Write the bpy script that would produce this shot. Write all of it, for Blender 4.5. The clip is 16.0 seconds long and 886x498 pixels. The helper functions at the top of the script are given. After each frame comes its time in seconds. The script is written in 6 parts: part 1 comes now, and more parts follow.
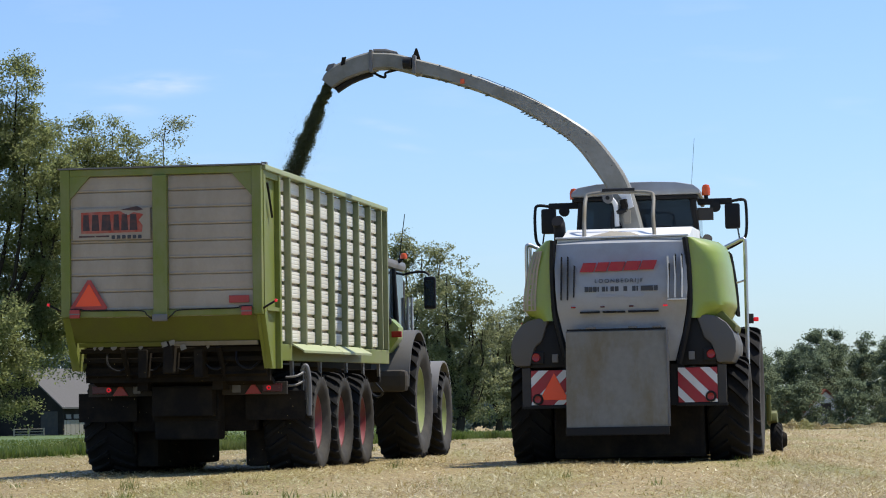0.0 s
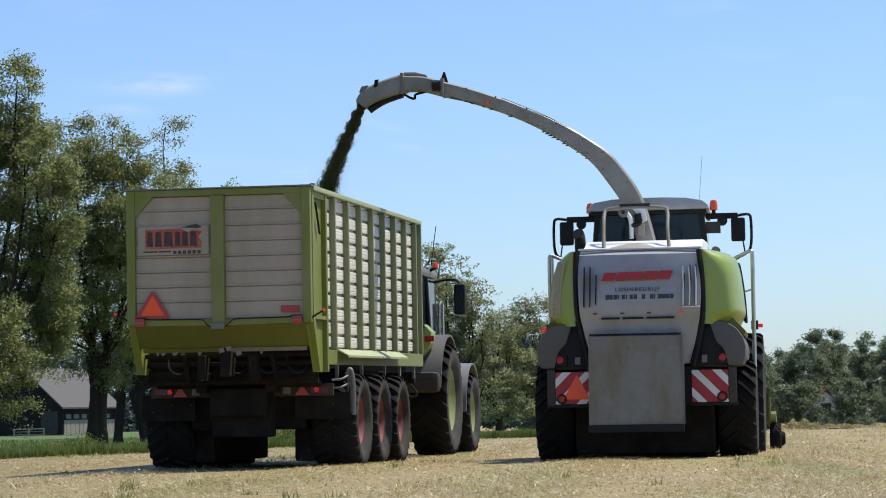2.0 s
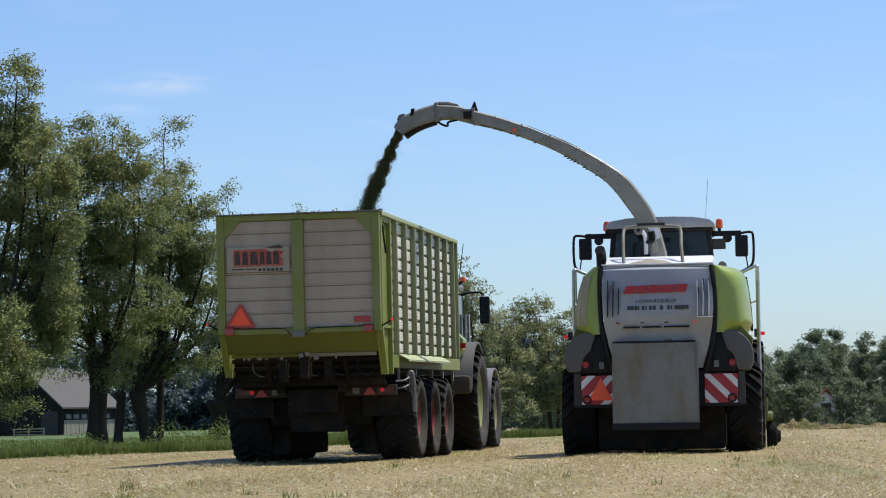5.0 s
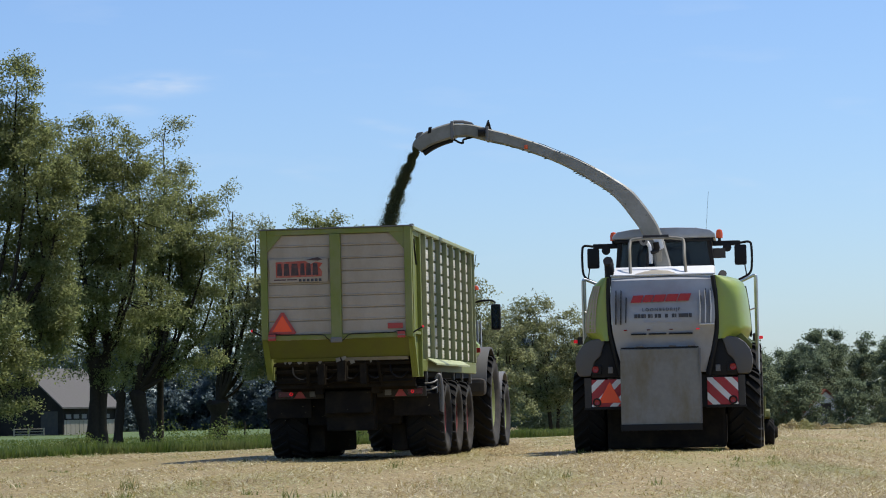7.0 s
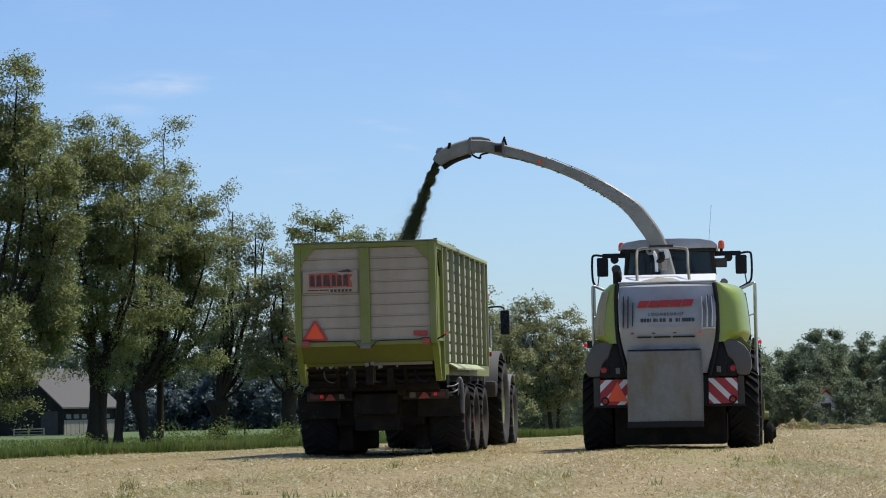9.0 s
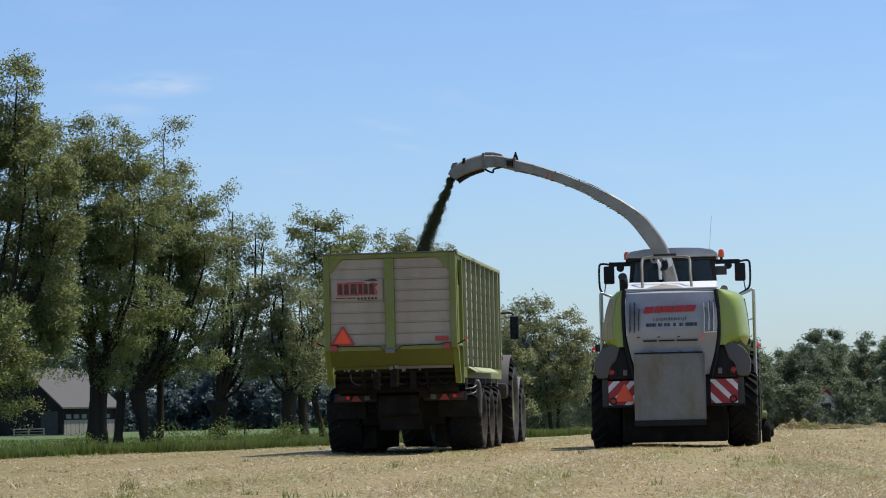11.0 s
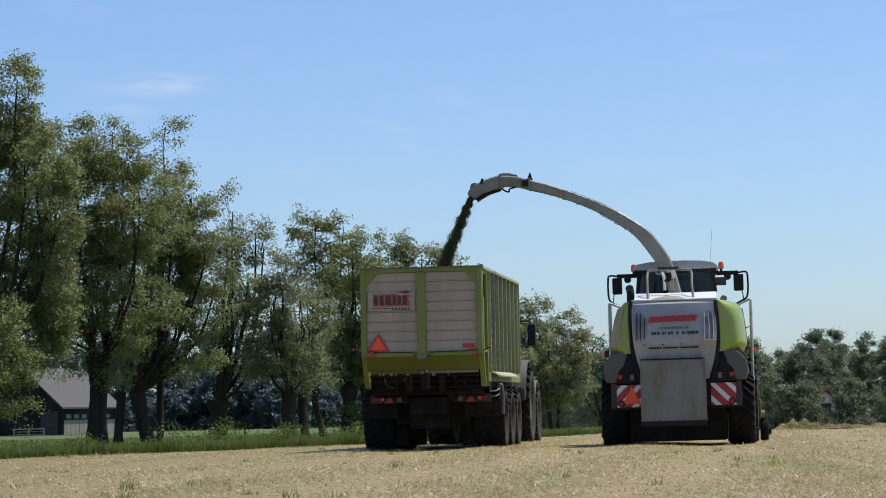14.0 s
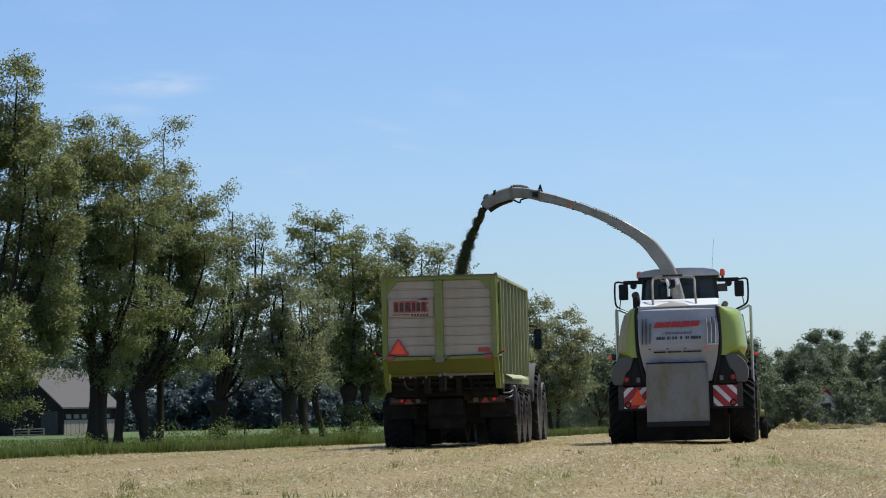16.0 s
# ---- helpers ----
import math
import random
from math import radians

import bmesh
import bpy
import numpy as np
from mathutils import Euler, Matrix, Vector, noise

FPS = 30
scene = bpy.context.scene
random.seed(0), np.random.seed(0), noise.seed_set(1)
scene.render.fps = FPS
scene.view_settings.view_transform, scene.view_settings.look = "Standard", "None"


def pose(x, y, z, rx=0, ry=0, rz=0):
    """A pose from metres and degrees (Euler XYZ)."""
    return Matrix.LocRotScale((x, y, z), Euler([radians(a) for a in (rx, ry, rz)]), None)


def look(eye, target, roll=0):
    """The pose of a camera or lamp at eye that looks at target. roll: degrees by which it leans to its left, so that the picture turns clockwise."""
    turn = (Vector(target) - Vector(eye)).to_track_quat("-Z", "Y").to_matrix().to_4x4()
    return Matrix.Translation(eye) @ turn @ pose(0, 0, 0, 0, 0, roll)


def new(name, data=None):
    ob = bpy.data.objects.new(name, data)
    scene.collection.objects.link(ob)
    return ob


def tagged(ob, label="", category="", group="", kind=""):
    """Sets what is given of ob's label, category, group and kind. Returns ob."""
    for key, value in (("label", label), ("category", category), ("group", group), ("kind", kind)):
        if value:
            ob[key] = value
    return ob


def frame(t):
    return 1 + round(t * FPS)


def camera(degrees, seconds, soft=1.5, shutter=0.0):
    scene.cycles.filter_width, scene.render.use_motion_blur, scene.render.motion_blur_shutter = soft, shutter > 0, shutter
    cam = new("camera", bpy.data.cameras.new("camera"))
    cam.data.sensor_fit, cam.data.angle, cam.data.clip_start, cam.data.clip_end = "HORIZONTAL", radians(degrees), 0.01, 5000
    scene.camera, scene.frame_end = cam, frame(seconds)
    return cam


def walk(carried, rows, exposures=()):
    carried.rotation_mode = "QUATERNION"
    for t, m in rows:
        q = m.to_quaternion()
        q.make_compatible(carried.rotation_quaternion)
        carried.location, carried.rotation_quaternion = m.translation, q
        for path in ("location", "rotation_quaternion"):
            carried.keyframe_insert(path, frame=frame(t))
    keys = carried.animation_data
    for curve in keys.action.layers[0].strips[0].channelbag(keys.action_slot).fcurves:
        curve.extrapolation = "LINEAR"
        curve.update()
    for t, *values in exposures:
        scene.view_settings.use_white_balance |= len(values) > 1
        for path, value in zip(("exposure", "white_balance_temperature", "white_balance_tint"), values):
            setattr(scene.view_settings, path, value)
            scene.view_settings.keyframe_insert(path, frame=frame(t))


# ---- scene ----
cam = camera(18.794, 16.0, soft=1.05)
VIEW = look((0, 0, 0.59), (0, 100, 6.974), -1.209)
walk(cam, [(0.0, VIEW), (16.0, VIEW)], [(0.0, 0.20), (3.5, 0.10), (7.0, 0.0), (16.0, -0.06)])

# the two vehicles' ways over the field: origin on the ground under the rear face
TRAILER_PATH = [
    (0.0, pose(-3.511, 33.261, -0.017, 0.13, 0.41, -8.95)),
    (0.5, pose(-3.412, 34.011, -0.023, 0.17, 0.29, -9.10)),
    (1.0, pose(-3.301, 34.784, -0.017, 0.12, 0.19, -9.20)),
    (1.5, pose(-3.182, 35.582, -0.015, 0.16, 0.12, -9.28)),
    (2.0, pose(-3.057, 36.402, -0.019, 0.19, 0.29, -9.31)),
    (2.5, pose(-2.924, 37.240, -0.012, 0.14, 0.18, -9.36)),
    (3.0, pose(-2.785, 38.091, -0.014, 0.21, 0.00, -9.32)),
    (3.5, pose(-2.640, 38.952, -0.010, 0.21, -0.08, -9.12)),
    (4.0, pose(-2.498, 39.815, 0.002, 0.14, -0.04, -8.77)),
    (6.5, pose(-1.892, 44.023, 0.020, -0.05, -0.14, -7.52)),
    (7.0, pose(-1.788, 44.857, 0.018, -0.06, -0.14, -7.43)),
    (7.5, pose(-1.691, 45.691, 0.027, -0.16, -0.06, -7.33)),
    (8.0, pose(-1.595, 46.525, 0.006, -0.03, -0.19, -7.21)),
    (8.5, pose(-1.498, 47.357, 0.008, -0.06, -0.14, -7.05)),
    (9.0, pose(-1.401, 48.185, -0.005, 0.03, -0.15, -6.91)),
    (11.5, pose(-0.938, 52.233, -0.013, -0.04, -0.10, -6.58)),
    (12.0, pose(-0.847, 53.042, -0.024, -0.01, -0.14, -6.62)),
    (12.5, pose(-0.756, 53.852, -0.022, -0.05, -0.17, -6.62)),
    (13.0, pose(-0.662, 54.665, -0.017, -0.10, -0.03, -6.63)),
    (13.5, pose(-0.571, 55.478, -0.026, -0.07, -0.22, -6.63)),
    (14.0, pose(-0.477, 56.293, -0.021, -0.08, 0.01, -6.60)),
    (14.5, pose(-0.386, 57.111, -0.031, -0.07, -0.22, -6.55)),
    (15.0, pose(-0.293, 57.930, -0.025, -0.09, -0.02, -6.48)),
    (15.5, pose(-0.203, 58.751, -0.033, 0.01, -0.27, -6.37)),
    (16.0, pose(-0.105, 59.572, -0.029, -0.14, -0.10, -6.24)),
]
HARVESTER_PATH = [
    (0.0, pose(2.326, 35.380, -0.028, 0.01, 0.13, -8.79)),
    (0.5, pose(2.435, 36.100, -0.028, -0.00, 0.25, -8.58)),
    (1.0, pose(2.545, 36.818, -0.016, -0.19, 0.37, -8.36)),
    (1.5, pose(2.655, 37.528, -0.044, 0.30, 0.02, -8.12)),
    (2.0, pose(2.770, 38.230, -0.012, -0.17, 0.27, -7.83)),
    (2.5, pose(2.884, 38.923, -0.026, 0.17, 0.06, -7.51)),
    (3.0, pose(2.991, 39.613, -0.015, 0.02, 0.02, -7.21)),
    (3.5, pose(3.090, 40.304, 0.005, -0.43, 0.39, -6.97)),
    (4.0, pose(3.186, 40.994, -0.007, -0.26, 0.27, -6.79)),
    (6.5, pose(3.601, 44.510, -0.008, 0.00, 0.32, -6.37)),
    (7.0, pose(3.684, 45.246, -0.032, 0.42, 0.04, -6.35)),
    (7.5, pose(3.766, 45.997, 0.014, -0.34, 0.30, -6.41)),
    (8.0, pose(3.842, 46.757, 0.009, -0.21, 0.19, -6.50)),
    (8.5, pose(3.921, 47.518, -0.021, 0.28, 0.18, -6.55)),
    (9.0, pose(3.998, 48.282, 0.002, -0.10, 0.28, -6.59)),
    (11.5, pose(4.411, 51.999, 0.019, -0.25, -0.21, -6.35)),
    (12.0, pose(4.479, 52.733, -0.012, 0.12, -0.37, -6.40)),
    (12.5, pose(4.548, 53.464, 0.007, -0.16, -0.20, -6.48)),
    (13.0, pose(4.622, 54.194, -0.009, 0.04, -0.55, -6.56)),
    (13.5, pose(4.703, 54.923, -0.022, 0.15, -0.24, -6.64)),
    (14.0, pose(4.781, 55.659, -0.008, 0.01, -0.33, -6.72)),
    (14.5, pose(4.863, 56.397, -0.012, 0.02, -0.35, -6.77)),
    (15.0, pose(4.947, 57.135, -0.025, 0.15, -0.27, -6.79)),
    (15.5, pose(5.037, 57.869, -0.014, 0.05, -0.26, -6.76)),
    (16.0, pose(5.121, 58.605, -0.027, 0.31, -0.39, -6.70)),
]


# ---- light ----
SUN = Vector((0.447, 0.203, 1.0)).normalized()


def daylight():
    world = bpy.data.worlds.new("world")
    scene.world = world
    world.use_nodes = True
    nt = world.node_tree
    bg = nt.nodes["Background"]
    sky = nt.nodes.new("ShaderNodeTexSky")
    sky.sky_type, sky.sun_disc = "NISHITA", False
    sky.sun_elevation = math.asin(SUN.z)
    sky.sun_rotation = math.atan2(SUN.x, SUN.y)
    sky.air_density, sky.dust_density, sky.ozone_density = 1.0, 0.6, 2.0
    # thin high cloud: a faint veil and a few wisps
    co = nt.nodes.new("ShaderNodeTexCoord")

    def streaks(scale, lo, hi, top):
        mp = nt.nodes.new("ShaderNodeMapping")
        mp.inputs["Scale"].default_value = scale
        mp.inputs["Rotation"].default_value = (0, radians(-6), 0)
        nz = nt.nodes.new("ShaderNodeTexNoise")
        nz.inputs["Scale"].default_value, nz.inputs["Detail"].default_value = 2.3, 6.0
        rp = nt.nodes.new("ShaderNodeMapRange")
        rp.inputs[1].default_value, rp.inputs[2].default_value = lo, hi
        rp.inputs[3].default_value, rp.inputs[4].default_value = 0.0, top
        nt.links.new(co.outputs["Generated"], mp.inputs["Vector"])
        nt.links.new(mp.outputs["Vector"], nz.inputs["Vector"])
        nt.links.new(nz.outputs["Fac"], rp.inputs[0])
        return rp.outputs[0]

    def joined(op, a, b):
        n = nt.nodes.new("ShaderNodeMath")
        n.operation = op
        nt.links.new(a, n.inputs[0])
        nt.links.new(b, n.inputs[1])
        return n.outputs[0]

    cover = streaks((7.0, 3.0, 34.0), 0.58, 0.9, 0.22)
    torn = streaks((26.0, 4.0, 120.0), 0.30, 0.70, 1.0)
    for x, z, wide, high, tilt, top in ((-0.103, 0.1263, 0.022, 0.0052, 0.03, 0.62), (-0.116, 0.1166, 0.012, 0.0028, 0.0, 0.34), (-0.019, 0.1095, 0.016, 0.0022, -0.22, 0.26), (-0.0127, 0.102, 0.012, 0.0018, -0.2, 0.18), (-0.053, 0.0918, 0.016, 0.0024, -0.25, 0.16), (0.113, 0.0852, 0.014, 0.0022, -0.3, 0.16)):
        off = nt.nodes.new("ShaderNodeVectorMath")
        off.operation = "SUBTRACT"
        off.inputs[1].default_value = (x, 0.0, z)
        turn = nt.nodes.new("ShaderNodeMapping")
        turn.inputs["Rotation"].default_value = (0, tilt, 0)
        size = nt.nodes.new("ShaderNodeVectorMath")
        size.operation = "MULTIPLY"
        size.inputs[1].default_value = (1 / wide, 0.0, 1 / high)
        far = nt.nodes.new("ShaderNodeVectorMath")
        far.operation = "LENGTH"
        fade = nt.nodes.new("ShaderNodeMapRange")
        fade.interpolation_type = "SMOOTHSTEP"
        fade.inputs[1].default_value, fade.inputs[2].default_value = 0.0, 1.3
        fade.inputs[3].default_value, fade.inputs[4].default_value = top, 0.0
        nt.links.new(co.outputs["Generated"], off.inputs[0])
        nt.links.new(off.outputs[0], turn.inputs["Vector"])
        nt.links.new(turn.outputs[0], size.inputs[0])
        nt.links.new(size.outputs[0], far.inputs[0])
        nt.links.new(far.outputs["Value"], fade.inputs[0])
        cover = joined("ADD", cover, joined("MULTIPLY", fade.outputs[0], torn))
    mx = nt.nodes.new("ShaderNodeMix")
    mx.data_type = "RGBA"
    mx.inputs["B"].default_value = (5.6, 6.4, 7.6, 1)
    nt.links.new(cover, mx.inputs["Factor"])
    air = nt.nodes.new("ShaderNodeMix")
    air.data_type, air.blend_type = "RGBA", "MULTIPLY"
    air.inputs["Factor"].default_value = 1.0
    air.inputs["B"].default_value = (0.82, 0.97, 1.24, 1)
    nt.links.new(sky.outputs["Color"], air.inputs["A"])
    nt.links.new(air.outputs["Result"], mx.inputs["A"])
    nt.links.new(mx.outputs["Result"], bg.inputs["Color"])
    bg.inputs["Strength"].default_value = 0.12
    lamp = bpy.data.lights.new("sun", "SUN")
    lamp.energy, lamp.angle, lamp.color = 5.0, radians(0.55), (1.0, 0.95, 0.87)
    sun = new("sun", lamp)
    sun.matrix_world = look(SUN * 50, (0, 0, 0))


daylight()


# ---- materials ----
def nodes_of(name):
    m = bpy.data.materials.new(name)
    m.use_nodes = True
    return m, m.node_tree, m.node_tree.nodes["Principled BSDF"]


def surface(name, a, b, rough=0.5, metal=0.0, fine=40.0, coarse=2.0, bump=0.1, dirt=None, amount=0.35, coat=0.0, streak=1.0, gloss=0.5):
    """Colour a with grain towards b, and patches of dirt; bump from the fine grain."""
    m, nt, p = nodes_of(name)
    co = nt.nodes.new("ShaderNodeTexCoord")
    n1 = nt.nodes.new("ShaderNodeTexNoise")
    n1.inputs["Scale"].default_value, n1.inputs["Detail"].default_value = fine, 6.0
    mp = nt.nodes.new("ShaderNodeMapping")
    mp.inputs["Scale"].default_value = (1, 1, streak)
    n2 = nt.nodes.new("ShaderNodeTexNoise")
    n2.inputs["Scale"].default_value, n2.inputs["Detail"].default_value = coarse, 7.0
    n2.inputs["Roughness"].default_value = 0.65
    nt.links.new(co.outputs["Object"], n1.inputs["Vector"])
    nt.links.new(co.outputs["Object"], mp.inputs["Vector"])
    nt.links.new(mp.outputs["Vector"], n2.inputs["Vector"])
    mx = nt.nodes.new("ShaderNodeMix")
    mx.data_type = "RGBA"
    mx.inputs["A"].default_value, mx.inputs["B"].default_value = (*a, 1), (*b, 1)
    nt.links.new(n1.outputs["Fac"], mx.inputs["Factor"])
    out = mx.outputs["Result"]
    if dirt:
        rp = nt.nodes.new("ShaderNodeMapRange")
        rp.inputs[1].default_value, rp.inputs[2].default_value = 0.42, 0.75
        rp.inputs[3].default_value, rp.inputs[4].default_value = 0.0, amount
        nt.links.new(n2.outputs["Fac"], rp.inputs[0])
        md = nt.nodes.new("ShaderNodeMix")
        md.data_type = "RGBA"
        md.inputs["B"].default_value = (*dirt, 1)
        nt.links.new(out, md.inputs["A"])
        nt.links.new(rp.outputs[0], md.inputs["Factor"])
        out = md.outputs["Result"]
        rr = nt.nodes.new("ShaderNodeMapRange")
        rr.inputs[3].default_value, rr.inputs[4].default_value = rough, min(1.0, rough + 0.3)
        nt.links.new(rp.outputs[0], rr.inputs[0])
        nt.links.new(rr.outputs[0], p.inputs["Roughness"])
    else:
        p.inputs["Roughness"].default_value = rough
    nt.links.new(out, p.inputs["Base Color"])
    p.inputs["Metallic"].default_value = metal
    p.inputs["Specular IOR Level"].default_value = gloss
    p.inputs["Coat Weight"].default_value = coat
    if bump:
        bp = nt.nodes.new("ShaderNodeBump")
        bp.inputs["Strength"].default_value, bp.inputs["Distance"].default_value = bump, 0.01
        nt.links.new(n1.outputs["Fac"], bp.inputs["Height"])
        nt.links.new(bp.outputs["Normal"], p.inputs["Normal"])
    return m


def blades(name, colours, through_light=0.3, rough=0.55, patch=None, blotch=None, gloss=0.22):
    """Leaves, grass, straw: each one its own tone; some light comes through."""
    m, nt, p = nodes_of(name)
    ge = nt.nodes.new("ShaderNodeNewGeometry")
    cr = nt.nodes.new("ShaderNodeValToRGB")
    cr.color_ramp.elements[0].color = (*colours[0], 1)
    cr.color_ramp.elements[1].color = (*colours[-1], 1)
    for i, c in enumerate(colours[1:-1]):
        e = cr.color_ramp.elements.new((i + 1) / (len(colours) - 1))
        e.color = (*c, 1)
    nt.links.new(ge.outputs["Random Per Island"], cr.inputs["Fac"])
    out = cr.outputs["Color"]
    if patch:
        co = nt.nodes.new("ShaderNodeTexCoord")
        nz = nt.nodes.new("ShaderNodeTexNoise")
        nz.inputs["Scale"].default_value, nz.inputs["Detail"].default_value = patch[1], 3.0
        mp = nt.nodes.new("ShaderNodeMapping")
        mp.inputs["Scale"].default_value = patch[3] if len(patch) > 3 else (1, 1, 1)
        mp.inputs["Rotation"].default_value = (0, 0, radians(7) if len(patch) > 3 else 0)
        nt.links.new(co.outputs["Object"], mp.inputs["Vector"])
        nt.links.new(mp.outputs["Vector"], nz.inputs["Vector"])
        rp = nt.nodes.new("ShaderNodeMapRange")
        rp.inputs[1].default_value, rp.inputs[2].default_value = 0.45, 0.7
        rp.inputs[4].default_value = patch[2]
        nt.links.new(nz.outputs["Fac"], rp.inputs[0])
        mx = nt.nodes.new("ShaderNodeMix")
        mx.data_type = "RGBA"
        mx.inputs["B"].default_value = (*patch[0], 1)
        nt.links.new(out, mx.inputs["A"])
        nt.links.new(rp.outputs[0], mx.inputs["Factor"])
        out = mx.outputs["Result"]
    if blotch:
        co = nt.nodes.new("ShaderNodeTexCoord")
        nz = nt.nodes.new("ShaderNodeTexNoise")
        nz.inputs["Scale"].default_value, nz.inputs["Detail"].default_value = blotch[1], 4.0
        nt.links.new(co.outputs["Object"], nz.inputs["Vector"])
        rp = nt.nodes.new("ShaderNodeMapRange")
        rp.inputs[1].default_value, rp.inputs[2].default_value, rp.inputs[4].default_value = 0.48, 0.68, blotch[2]
        nt.links.new(nz.outputs["Fac"], rp.inputs[0])
        mx = nt.nodes.new("ShaderNodeMix")
        mx.data_type = "RGBA"
        mx.inputs["B"].default_value = (*blotch[0], 1)
        nt.links.new(out, mx.inputs["A"])
        nt.links.new(rp.outputs[0], mx.inputs["Factor"])
        out = mx.outputs["Result"]
    nt.links.new(out, p.inputs["Base Color"])
    p.inputs["Roughness"].default_value = rough
    p.inputs["Specular IOR Level"].default_value = gloss
    tr = nt.nodes.new("ShaderNodeBsdfTranslucent")
    nt.links.new(out, tr.inputs["Color"])
    ms = nt.nodes.new("ShaderNodeMixShader")
    ms.inputs[0].default_value = through_light
    nt.links.new(p.outputs[0], ms.inputs[1])
    nt.links.new(tr.outputs[0], ms.inputs[2])
    nt.links.new(ms.outputs[0], nt.nodes["Material Output"].inputs["Surface"])
    return m


def lit(name, colour, strength):
    m, nt, p = nodes_of(name)
    p.inputs["Base Color"].default_value = (*colour, 1)
    p.inputs["Emission Color"].default_value = (*colour, 1)
    p.inputs["Emission Strength"].default_value = strength
    p.inputs["Roughness"].default_value = 0.25
    return m


def glass(name, tint, clear=0.55):
    m, nt, p = nodes_of(name)
    p.inputs["Base Color"].default_value = (*tint, 1)
    p.inputs["Roughness"].default_value = 0.03
    p.inputs["Transmission Weight"].default_value = clear
    p.inputs["IOR"].default_value = 1.3
    return m


